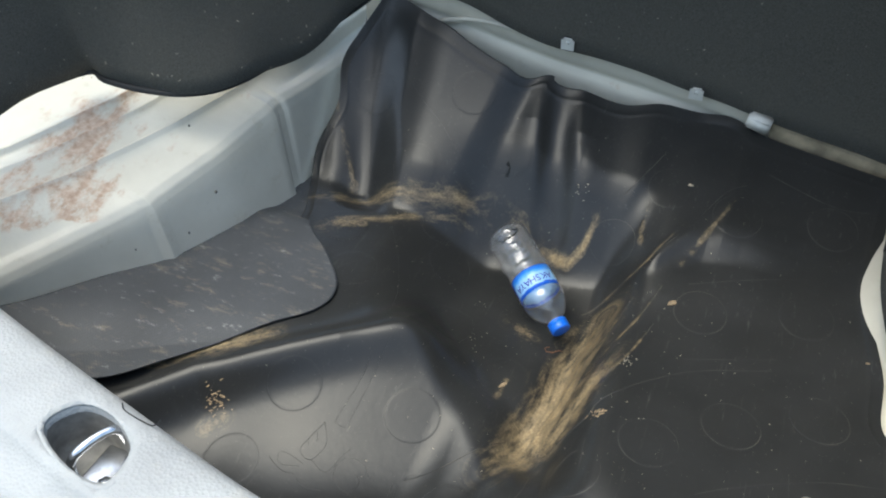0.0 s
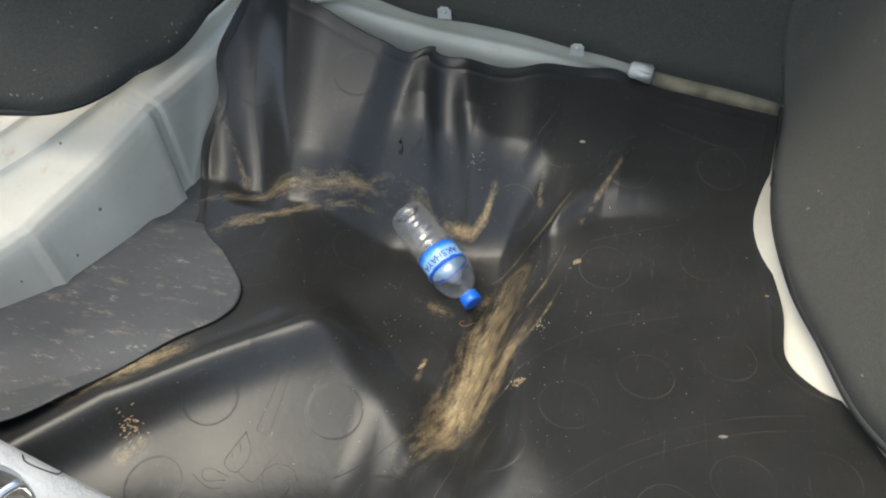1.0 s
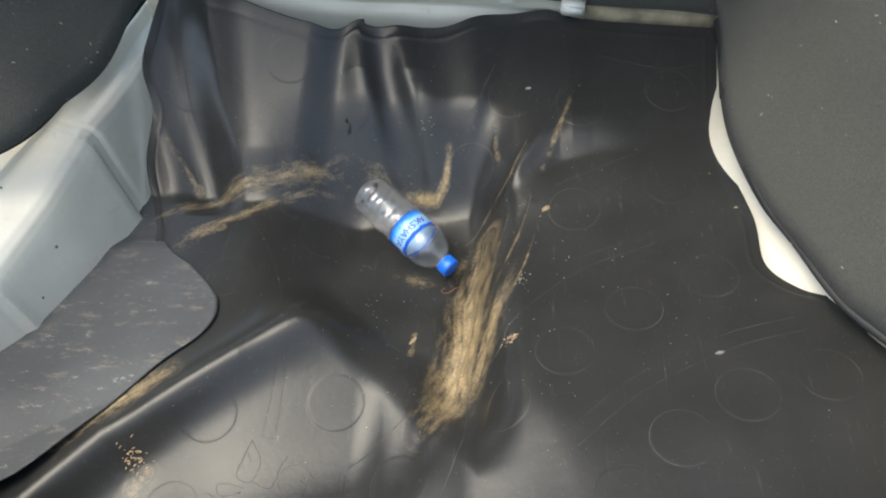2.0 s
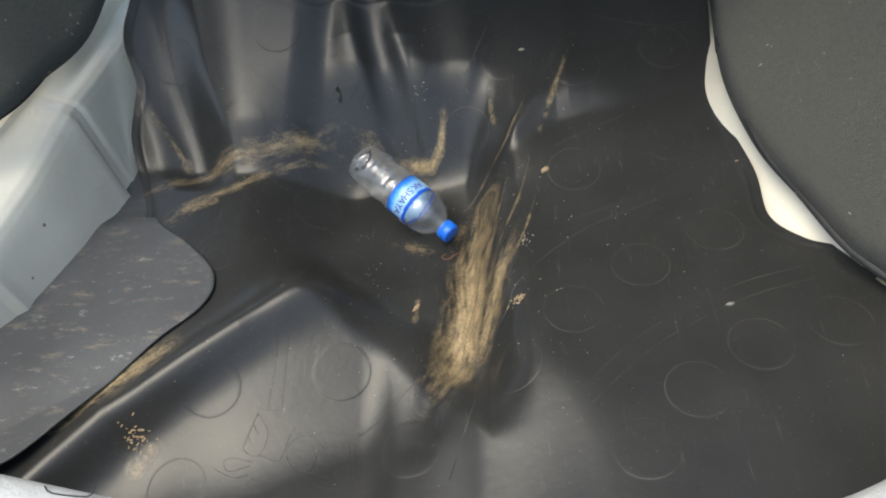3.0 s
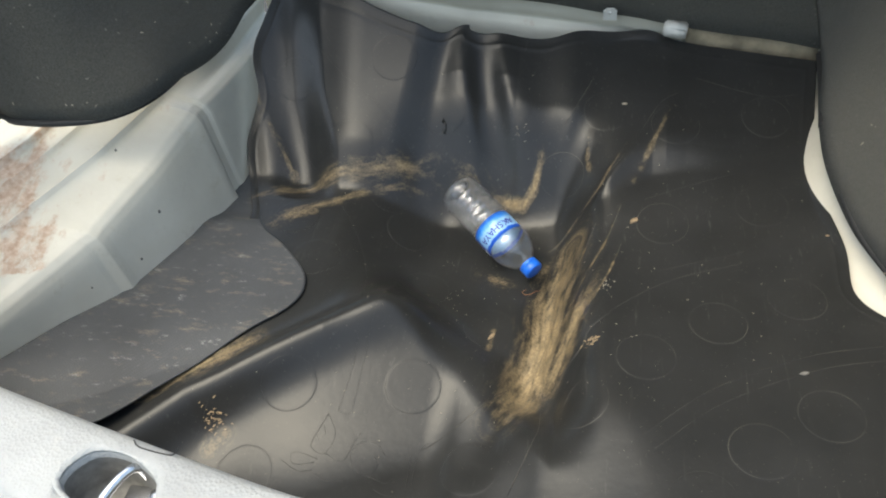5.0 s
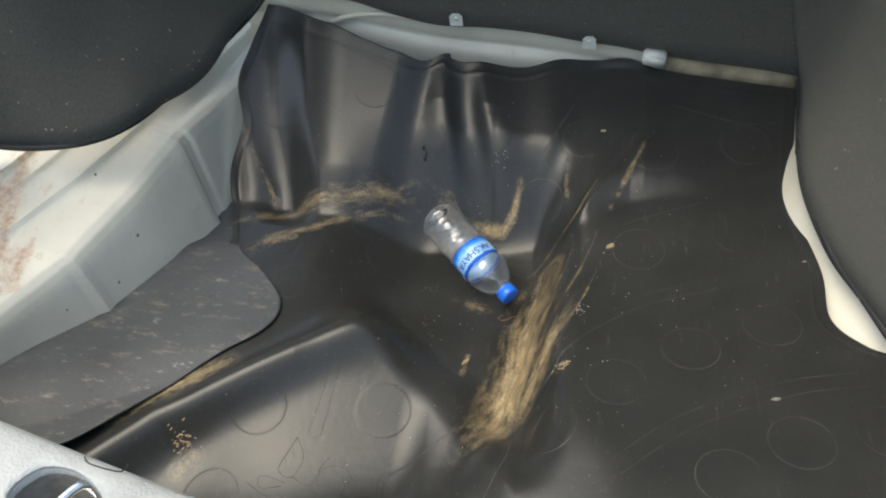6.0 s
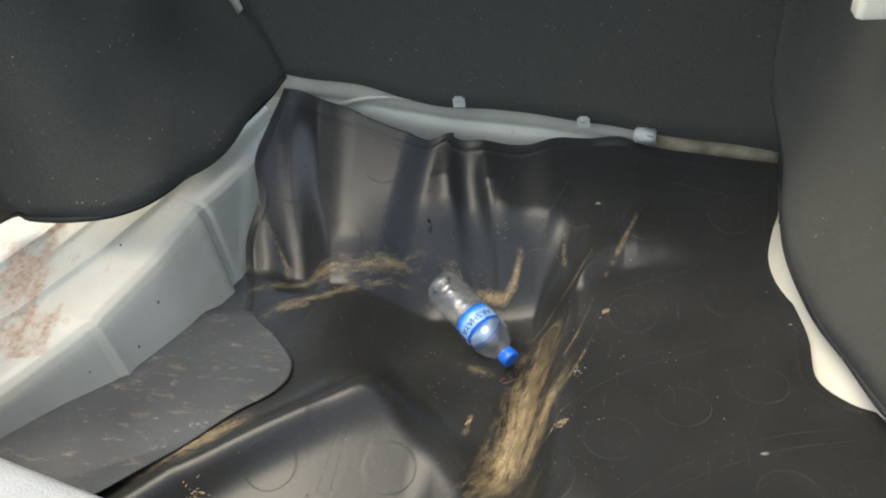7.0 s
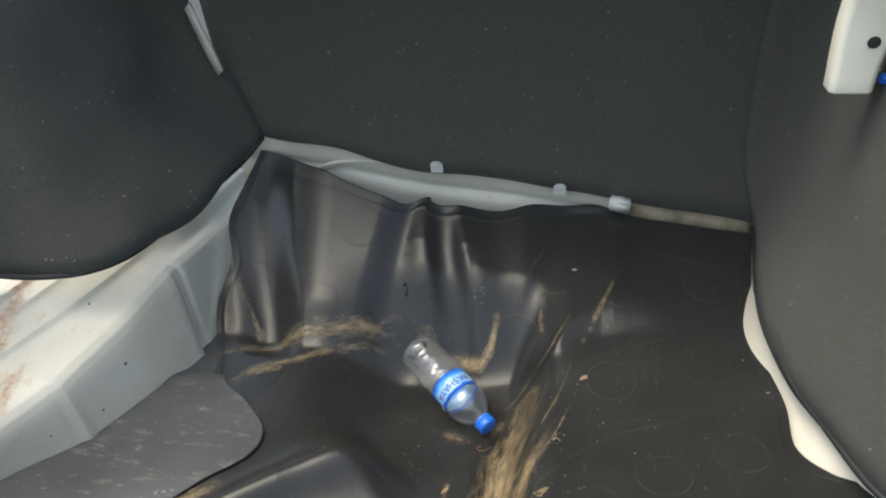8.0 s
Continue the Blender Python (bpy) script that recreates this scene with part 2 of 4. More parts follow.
def near(x, y, line):
    """Distance to a polyline and the share of its length at the foot."""
    best, share = np.full(np.shape(x), 9.0), np.zeros(np.shape(x))
    p = np.array(line, float)
    ln = np.r_[0, np.cumsum(np.linalg.norm(np.diff(p, axis=0), axis=1))]
    for i in range(len(p) - 1):
        d = p[i + 1] - p[i]
        t = np.clip(((x - p[i, 0]) * d[0] + (y - p[i, 1]) * d[1]) / (d @ d), 0, 1)
        q = np.hypot(x - p[i, 0] - t * d[0], y - p[i, 1] - t * d[1])
        share = np.where(q < best, (ln[i] + t * (ln[i + 1] - ln[i])) / ln[-1], share)
        best = np.minimum(best, q)
    return best, share


def fold(x, y, line, width, heights):
    """A soft ridge (or, below zero, a valley) along a line, its heights spread along it."""
    d, s = near(x, y, line)
    return np.interp(s, np.linspace(0, 1, len(heights)), heights) * np.exp(-(d / width) ** 2)


CREASE_FOLDS = [
    ([(0.083, 0.098), (0.043, 0.030), (0.012, -0.009), (-0.042, -0.055)], 0.010, [0.0017, 0.0044, 0.0044, 0.0017]),
    ([(0.154, 0.184), (0.107, 0.127), (0.088, 0.091), (0.042, 0.026), (0.020, -0.077), (-0.026, -0.140)], 0.012, [0.0033, 0.0055, 0.0055, 0.0039, 0.0039, 0.0022]),
    ([(0.075, -0.013), (0.053, -0.072), (0.025, -0.131), (0.007, -0.195), (-0.018, -0.264)], 0.008, [0.0017, 0.0044, 0.0050, 0.0050, 0.0017]),
    ([(0.065, -0.02), (0.040, -0.10), (0.015, -0.16)], 0.009, [-0.0011, -0.0039, -0.0022]),
    ([(0.078, -0.069), (0.063, -0.118), (0.033, -0.195), (0.010, -0.27)], 0.008, [0.0017, 0.0039, 0.0044, 0.0011]),
    ([(0.023, 0.212), (-0.005, 0.156), (-0.020, 0.121)], 0.009, [0.0017, 0.0033, 0.0017]),
    ([(0.067, -0.217), (0.033, -0.280), (0.008, -0.333), (-0.019, -0.410), (-0.045, -0.502)], 0.010, [0.0022, 0.0020, 0.0008, 0.0, 0.0]),
]


def mat_height(x, y):
    """Height of the sagging mat: a bowl in the middle, a flat shelf, a slope up the seat back, and its folds."""
    x, y = np.asarray(x, float), np.asarray(y, float)
    brim = np.interp(x, [-0.36, -0.25, -0.10, 0.0], [-0.15, -0.165, -0.285, -0.38])
    bowl = 0.068 * sm(-0.36, -0.20, x) * sm(0.06, -0.03, x) * sm(-0.06, 0.08, y - brim) * sm(0.17, 0.03, y)
    s = (x + 0.25) * 0.34 - (y + 0.185) * 0.94
    ramp_down = 0.078 * sm(0.0, 0.26, s) * sm(0.0, -0.17, x)
    h = -(bowl + ramp_down - bowl * ramp_down / 0.078)
    # front flank: left of a soft break the shelf falls towards the sand channel and the sill
    brk = np.interp(y, [-0.60, -0.46, -0.408, -0.336, -0.277, -0.20], [0.140, 0.112, 0.098, 0.074, 0.045, 0.02])
    u = (brk - x) * 0.88
    h = h - 0.24 * 0.5 * (u + np.sqrt(u * u + 0.00012)) * sm(-0.20, -0.33, y) * sm(-0.13, -0.02, x)
    h = h - 0.020 * bump(x, y, -0.46, -0.42, 0.10, 0.12)
    top = np.interp(x, [-0.5, -0.25, 0.0, 0.2, 0.4], [0.262, 0.222, 0.165, 0.140, 0.125])
    start = np.interp(x, [-0.5, -0.1, 0.05, 0.2, 0.4], [0.03, 0.03, -0.06, -0.10, -0.10])
    k = (y - start) / (0.30 - start)
    up = np.minimum(0.5 * (k + np.sqrt(k * k + 0.010)), 1.3)
    slope = top * up * (0.72 + 0.28 * up) * sm(-0.25, 0.05, k)
    # on the shelf side it lies flatter, with one soft step
    mid = np.interp(x, [0.06, 0.12, 0.17, 0.25, 0.40], [0.050, 0.088, 0.102, 0.108, 0.108])
    rise = 0.20 * 0.5 * (y + 0.12 + np.sqrt((y + 0.12) ** 2 + 0.0016))
    lip = np.interp(x, [0.08, 0.14, 0.20, 0.30], [0.014, 0.020, 0.014, 0.004])
    step = rise + lip * sm(mid - 0.036, mid + 0.036, y) + (top - 0.084 - lip) * np.clip((y - 0.11) / 0.19, 0, 1.2) ** 1.3
    side = sm(0.05, 0.12, x)
    h = h + (1 - side) * slope + side * step
    # pleats that run down the slope and meet at the sandy tip
    live = sm(0.03, 0.10, y)
    brow = np.interp(y, [0.05, 0.10, 0.20, 0.28], [-0.275, -0.277, -0.254, -0.238])
    h = h + 0.020 * live * sm(0.030, -0.030, x - brow) * sm(-0.46, -0.36, x)
    # two crests, each with a flank to either side of its own width
    for ys, xs, rise_by, wl, wr in (([0.06, 0.10, 0.14, 0.20, 0.27], [-0.150, -0.166, -0.178, -0.192, -0.199], [0.002, 0.010, 0.018, 0.018, 0.004], [0.050, 0.048, 0.042, 0.030, 0.020], 0.021),
                                    ([0.05, 0.085, 0.13, 0.20, 0.28], [-0.078, -0.083, -0.093, -0.116, -0.136], [0.006, 0.014, 0.022, 0.021, 0.004], [0.020, 0.022, 0.024, 0.024, 0.024], 0.046),
                                    ([0.08, 0.15, 0.28], [-0.012, -0.012, -0.010], [0.002, 0.006, 0.005], [0.032, 0.032, 0.032], 0.030)):
        du = x - np.interp(y, ys, xs)
        h = h + np.interp(y, ys, rise_by) * np.exp(-(du / np.where(du < 0, np.interp(y, ys, wl), wr)) ** 2) * sm(0.02, 0.09, y)
    h = h + fold(x, y, [(0.06, 0.30), (0.03, 0.20), (0.0, 0.10)], 0.030, [-0.004, -0.008, -0.002])
    # the outer strip dips before its edge
    dip = np.interp(y, [0.03, 0.08, 0.17, 0.25], [-0.408, -0.418, -0.456, -0.472])
    h = h + (-0.030 * sm(0.034, -0.030, x - dip) + 0.020 * sm(-0.035, -0.100, x - dip)) * sm(0.0, 0.06, y) * sm(0.33, 0.24, y)
    h = h + 0.008 * bump(x, y, 0.175, 0.100, 0.080, 0.045, 10)
    # creases fanning out on the shelf side
    for line, width, heights in CREASE_FOLDS:
        h = h + 0.55 * fold(x, y, line, width, heights)
    h = h + fold(x, y, [(0.09, -0.04), (0.20, -0.02), (0.30, -0.02)], 0.032, [-0.002, -0.003, -0.001])
    # the sand channel
    h = h + fold(x, y, [(0.0, -0.02), (-0.02, -0.10), (-0.035, -0.20), (-0.055, -0.31), (-0.09, -0.42)], 0.022, [-0.006, -0.014, -0.016, -0.012, -0.004])
    # long ridge beside the underlay and the mound in front
    h = h + fold(x, y, [(-0.60, -0.50), (-0.487, -0.382), (-0.388, -0.315), (-0.30, -0.256), (-0.22, -0.21)], 0.028, [0.020, 0.022, 0.024, 0.022, 0.006])
    # ahead of the ridge the mat falls away towards the sill
    h = h + 0.014 * bump(x, y, -0.245, -0.215, 0.06, 0.045, 30)
    h = h + -0.022 * sm(-0.34, -0.56, y) * bump(x, 0 * y, 0.03, 0, 0.10, 1)
    h = h + 0.0025 * np.sin(9 * x + 4 * y) * np.sin(11 * y - 3 * x)
    return h


# ---- ground under the car ----
ASPHALT = plain("asphalt", (0.05, 0.05, 0.05), 0.9, 0.0, 0.3, 20, 0.5)
bm = bmesh.new()
vs = [bm.verts.new(p) for p in ((-300, -300, -0.75), (300, -300, -0.75), (300, 300, -0.75), (-300, 300, -0.75))]
bm.faces.new(vs)
tagged(part("ground", bm, ASPHALT, smooth=False), "grey asphalt under the car", "ground", kind="structure")

# ---- boot shell ----


# stations from the seat back to the sill: y, foot x, edge x, edge z
PRESS = [(0.40, -0.545, -0.585, 0.130), (0.25, -0.548, -0.585, 0.133), (0.12, -0.553, -0.586, 0.145), (0.052, -0.557, -0.588, 0.155),
         (0.045, -0.561, -0.592, 0.153), (0.030, -0.563, -0.592, 0.155), (0.015, -0.552, -0.588, 0.158), (-0.10, -0.583, -0.617, 0.133), (-0.205, -0.624, -0.655, 0.110),
         (-0.222, -0.626, -0.658, 0.106), (-0.232, -0.639, -0.668, 0.103), (-0.240, -0.644, -0.672, 0.101), (-0.32, -0.715, -0.735, 0.075), (-0.40, -0.785, -0.800, 0.050), (-0.60, -0.96, -0.97, 0.0)]


def side_press():
    rows = []
    for y, fx, ex, ez in PRESS:
        gx = float(np.interp(-y, [-0.4, -0.2, 0.031, 0.258, 0.326, 0.6], [-0.610, -0.625, -0.656, -0.784, -0.824, -1.02]))
        gz = float(np.interp(-y, [0.0, 0.25, 0.33, 0.6], [0.181, 0.134, 0.13, 0.10]))
        row = [(fx + 0.02, y, -0.12), (fx, y, -0.01), (fx - 0.004, y, 0.01), (ex + 0.010, y, ez - 0.018), (ex + 0.004, y, ez - 0.005), (ex - 0.006, y, ez + 0.003), (ex - 0.02, y, ez + 0.008),
               (gx + 0.012, y, gz - 0.008), (gx + 0.004, y, gz + 0.001), (gx - 0.002, y, gz - 0.006), (gx - 0.008, y, gz - 0.004), (gx - 0.05, y, gz + 0.006), (gx - 0.058, y, gz + 0.012), (gx - 0.066, y, gz + 0.006),
               (gx - 0.095, y, gz + 0.009), (gx - 0.103, y, gz + 0.018), (gx - 0.112, y, gz + 0.009), (gx - 0.17, y, gz + 0.014), (gx - 0.24, y, gz + 0.02)]
        rows.append(row)
    a = np.array(rows)
    # finer between stations, so that rust and relief have room
    t = np.linspace(0, len(rows) - 1, 113)
    i = np.minimum(t.astype(int), len(rows) - 2)
    f = (t - i)[:, None, None]
    b = a[i] * (1 - f) + a[i + 1] * f
    u = np.linspace(0, b.shape[1] - 1, 73)
    j = np.minimum(u.astype(int), b.shape[1] - 2)
    g = (u - j)[None, :, None]
    c = b[:, j] * (1 - g) + b[:, j + 1] * g
    x, y, z = c[..., 0], c[..., 1], c[..., 2]
    rust = 0.62 * bump(x, y, -0.79, -0.17, 0.05, 0.09, 10) + 0.68 * bump(x, y, -0.735, -0.29, 0.035, 0.05) + 0.5 * bump(x, y, -0.69, -0.16, 0.02, 0.09, -22)
    rust = rust + 0.45 * bump(x, y, -0.625, 0.02, 0.016, 0.025) + 0.35 * bump(x, y, -0.80, -0.34, 0.08, 0.06) + 0.3 * bump(x, y, -0.76, -0.06, 0.07, 0.03) + 0.42 * bump(x, y, -0.82, -0.2, 0.11, 0.24)
    me = grid_mesh("wheel_arch_panel", x, y, z, ("rust", np.where(z > 0.09, rust, 0)))
    return tagged(finish("wheel_arch_panel", me, PAINT), "dented white painted steel side panel with rust patches", "panel", kind="structure")


side_press()

# spot marks and a drilled hole on the steel side
SPOT = plain("bare_metal_spot", (0.10, 0.095, 0.085), 0.6)
for px, py, pz, r in ((-0.602, -0.135, 0.082, 0.0024), (-0.621, -0.19, 0.035, 0.0018), (-0.655, -0.27, 0.05, 0.0014), (-0.660, -0.10, 0.166, 0.0018)):
    bm = bmesh.new()
    bmesh.ops.create_icosphere(bm, subdivisions=2, radius=r)
    bmesh.ops.scale(bm, vec=(0.9, 1.0, 1.3), verts=bm.verts)
    o = part("paint_chip", bm, SPOT)
    o.location = (px, py, pz)
    tagged(o, "small dark chip in the white paint", "paint chip", "paint chips")

# steel floor pan below the mat
bm = bmesh.new()
box(bm, -1.0, 0.75, -0.80, 0.42, -0.16, -0.14)
tagged(part("floor", bm, GALV, smooth=False), "painted steel boot floor under the mat", "floor", kind="structure")

# white cross member between mat and seat back
def cross_member():
    xs = np.linspace(-0.56, 0.42, 99)
    foot = np.interp(xs, [-0.5, 0.4], [0.17, 0.05])
    top = np.interp(xs, [-0.56, -0.46, -0.36, -0.20, -0.05, 0.09, 0.17, 0.40], [0.30, 0.297, 0.285, 0.240, 0.226, 0.200, 0.182, 0.15])
    prof = [(0.325, -0.04), (0.320, 0.0), (0.316, 0.25), (0.314, 0.42), (0.322, 0.47), (0.322, 0.55), (0.313, 0.60), (0.314, 0.85), (0.322, 1.0), (0.36, 1.02)]
    y = np.array([[p[0]] * len(xs) for p in prof])
    z = np.array([foot + (top - foot) * p[1] for p in prof])
    swell = 0.007 * bump(xs, 0 * xs, -0.31, 0, 0.09, 1)
    y[3:8] -= swell
    dirt = np.zeros_like(y)
    dirt[2:5] = 0.35 * bump(xs, 0 * xs, -0.20, 0, 0.03, 1) + 0.3 * bump(xs, 0 * xs, -0.10, 0, 0.04, 1) + 0.5 * bump(xs, 0 * xs, -0.47, 0, 0.03, 1)
    me = grid_mesh("cross_member", np.tile(xs, (len(prof), 1)), y, z, ("rust", dirt))
    return tagged(finish("cross_member", me, PAINT), "white painted steel cross member with grime along it", "beam", kind="structure")


cross_member()
# pressed swage on the cross member
bm = bmesh.new()
tube(bm, curve_through([(-0.41, 0.306, 0.222), (-0.365, 0.306, 0.234), (-0.31, 0.306, 0.237), (-0.26, 0.306, 0.23)], 14), 0.0045, 8)
tagged(part("trim_swage", bm, PAINT), "raised white bead pressed in the cross member", "trim", kind="structure")
# tan board showing beyond the cross member
bm = bmesh.new()
pts = curve_through([(0.17, 0.306, 0.158), (0.26, 0.306, 0.142), (0.382, 0.306, 0.122)], 20)
rows = [[bm.verts.new((p[0], p[1] + dy, p[2] + dz)) for p in pts] for dy, dz in ((0.01, -0.045), (0.0, -0.03), (-0.002, 0.0), (0.006, 0.012))]
for a, b in zip(rows, rows[1:]):
    for i in range(len(a) - 1):
        bm.faces.new((a[i], a[i + 1], b[i + 1], b[i]))
o = thicken(part("trim_board", bm, CARD), 0.004)
tagged(o, "strip of bare tan fibreboard below the seat back", "board", kind="structure")


# tan board edge beside the mat's outer corner
bm = bmesh.new()
pts = curve_through([(0.500, -0.250, 0.010), (0.528, -0.300, 0.010), (0.545, -0.36, 0.010), (0.545, -0.42, 0.008)], 18)
rows = [[bm.verts.new((p[0] + dx, p[1] + dx * 0.5, p[2] + dz)) for p in pts] for dx, dz in ((-0.02, -0.014), (0.0, 0.0), (0.022, 0.006))]
for a, b in zip(rows, rows[1:]):
    for i in range(len(a) - 1):
        bm.faces.new((a[i], a[i + 1], b[i + 1], b[i]))
tagged(thicken(part("trim_board_edge", bm, CARD), 0.004), "frayed tan board edge beside the mat", "board", kind="structure")


# ---- felt linings ----
def felt_piece(name, curves, n, label, ripple=0.006):
    o = loft(name, curves, n, FELT, ripple=ripple)
    thicken(o, 0.006, 0.0)
    return tagged(o, label, "lining", kind="structure")


SEAT_FOOT = [(-0.56, 0.300, 0.300), (-0.46, 0.300, 0.279), (-0.36, 0.300, 0.266), (-0.28, 0.300, 0.243), (-0.204, 0.300, 0.222), (-0.12, 0.300, 0.216), (-0.049, 0.300, 0.207), (0.03, 0.300, 0.190), (0.092, 0.300, 0.181), (0.172, 0.300, 0.166), (0.28, 0.300, 0.148), (0.43, 0.300, 0.124)]
felt_piece("wall_seat_back", [SEAT_FOOT, [(x, 0.305, 0.45) for x in np.linspace(-0.57, 0.47, 12)], [(x, 0.33, 0.75) for x in np.linspace(-0.62, 0.5, 12)]], 60, "dark grey felt back of the rear seat", 0.004)
LEFT_FOOT = [(-0.500, 0.292, 0.285), (-0.531, 0.255, 0.252), (-0.560, 0.150, 0.235), (-0.586, 0.052, 0.222), (-0.608, -0.045, 0.220), (-0.650, -0.098, 0.220), (-0.72, -0.118, 0.220), (-0.785, -0.120, 0.222), (-0.835, -0.100, 0.215), (-0.870, -0.20, 0.215), (-0.880, -0.28, 0.21), (-0.92, -0.45, 0.20)]
LEFT_MID = [(-0.545, 0.285, 0.40), (-0.60, 0.24, 0.40), (-0.625, 0.14, 0.40), (-0.65, 0.05, 0.40), (-0.675, -0.03, 0.40), (-0.71, -0.08, 0.40), (-0.77, -0.11, 0.40), (-0.83, -0.14, 0.40), (-0.87, -0.17, 0.40), (-0.90, -0.22, 0.40), (-0.92, -0.30, 0.40), (-0.95, -0.45, 0.40)]
LEFT_TOP = [(-0.62, 0.285, 0.62), (-0.65, 0.24, 0.70), (-0.67, 0.14, 0.70), (-0.69, 0.05, 0.70), (-0.71, -0.03, 0.70), (-0.74, -0.08, 0.70), (-0.79, -0.11, 0.70), (-0.84, -0.14, 0.70), (-0.88, -0.17, 0.70), (-0.91, -0.22, 0.70), (-0.93, -0.30, 0.70), (-0.96, -0.45, 0.70)]
felt_piece("wall_left_lining", [LEFT_FOOT, LEFT_MID, LEFT_TOP], 80, "loose dark grey felt lining with a wavy lower edge", 0.018)
RIGHT_FOOT = [(0.385, 0.292, 0.128), (0.377, 0.22, 0.118), (0.366, 0.13, 0.105), (0.366, 0.031, 0.085), (0.388, -0.058, 0.052), (0.416, -0.139, 0.042), (0.449, -0.237, 0.034), (0.502, -0.305, 0.022), (0.535, -0.39, 0.020), (0.57, -0.56, 0.050)]
RIGHT_MID = [(0.350, 0.293, 0.30), (0.405, 0.255, 0.30), (0.415, 0.105, 0.28), (0.435, -0.04, 0.25), (0.455, -0.115, 0.25), (0.48, -0.18, 0.25), (0.505, -0.228, 0.25), (0.54, -0.30, 0.26), (0.58, -0.40, 0.28), (0.62, -0.56, 0.30)]
RIGHT_TOP = [(0.38, 0.302, 0.70), (0.44, 0.26, 0.70), (0.47, 0.105, 0.70), (0.485, -0.04, 0.70), (0.50, -0.115, 0.70), (0.52, -0.18, 0.70), (0.54, -0.228, 0.70), (0.57, -0.30, 0.70), (0.60, -0.40, 0.70), (0.64, -0.56, 0.70)]
felt_piece("wall_right_lining", [RIGHT_FOOT, RIGHT_MID, RIGHT_TOP], 70, "dark grey felt side lining curling at its lower edge", 0.006)


# black edge rolls along the felt
def roll(name, pts, rad, label):
    bm = bmesh.new()
    tube(bm, curve_through(pts, 70), rad, 8)
    return tagged(part(name, bm, EDGE), label, "trim", kind="structure")


roll("trim_right_roll", [(x + 0.004, y, z + 0.002) for x, y, z in RIGHT_FOOT[:8]], 0.006, "rolled black edge of the side lining")
roll("trim_left_roll", [(x, y, z + 0.002) for x, y, z in LEFT_FOOT], 0.005, "rolled black edge of the side lining")
roll("trim_corner_roll", [(0.384, 0.285, 0.128), (0.377, 0.20, 0.115), (0.366, 0.11, 0.105)], 0.010, "thick black seal in the corner")

# white steel seen in the gaps
loft("body_panel", [[(0.335, 0.30, 0.02), (0.325, 0.10, 0.02), (0.355, -0.05, -0.005), (0.365, -0.15, -0.012), (0.41, -0.22, -0.012), (0.48, -0.27, -0.012), (0.50, -0.40, -0.015)],
                    [(0.40, 0.30, 0.105), (0.375, 0.10, 0.085), (0.405, -0.05, 0.035), (0.43, -0.13, 0.025), (0.475, -0.205, 0.02), (0.53, -0.29, 0.03), (0.57, -0.42, 0.05)],
                    [(0.48, 0.30, 0.30), (0.47, 0.10, 0.25), (0.49, -0.05, 0.25), (0.52, -0.13, 0.25), (0.56, -0.21, 0.25), (0.60, -0.31, 0.25), (0.65, -0.45, 0.28)]],
     50, PAINT, attr=("rust", lambda x, y, z: 0.30 * bump(x, y, 0.44, -0.21, 0.10, 0.08) + 0.22 * sm(-0.10, 0.05, y)), ripple=0.004)
tagged(bpy.data.objects["body_panel"], "white painted body steel below the side lining", "panel", kind="structure")
bm = bmesh.new()
rows = [[bm.verts.new(p) for p in r] for r in (((-0.586, 0.255, 0.530), (-0.574, 0.255, 0.491), (-0.562, 0.255, 0.452), (-0.548, 0.255, 0.414)), ((-0.574, 0.253, 0.542), (-0.563, 0.253, 0.503), (-0.550, 0.253, 0.468), (-0.536, 0.253, 0.425)))]
for i in range(3):
    bm.faces.new((rows[0][i], rows[0][i + 1], rows[1][i + 1], rows[1][i]))
o = thicken(part("body_corner", bm, PAINT), 0.004)
tagged(o, "sliver of white body steel in the lining's corner gap", "panel", kind="structure")

# unseen shelf and raised lid, added to close the boot and block overhead sky
bm = bmesh.new()
# front edge set where it cuts sky reflections off the mat's slope
box(bm, -0.98, 0.66, 0.03, 0.42, 0.80, 0.82)
tagged(part("ceiling", bm, FELT, smooth=False), "unseen dark shelf added over the boot to block the sky", "shelf", kind="structure")
bm = bmesh.new()
box(bm, -0.62, 0.62, -0.02, 0.02, 0.0, 0.62)
o = rounded(part("wall_boot_lid", bm, FELT, smooth=False), 0.012, 3)
o.matrix_world = pose(0, 0.06, 0.83, -12, 0, 0)
tagged(o, "unseen raised boot lid over the boot, blocking the sky", "boot lid", kind="structure")


# ---- sill with the latch ----
SILL_EDGE = [(-1.00, -0.40), (-0.80, -0.475), (-0.60, -0.538), (-0.34, -0.606), (-0.20, -0.638), (-0.09, -0.648), (0.10, -0.640), (0.31, -0.598), (0.45, -0.53), (0.62, -0.42), (0.75, -0.32)]


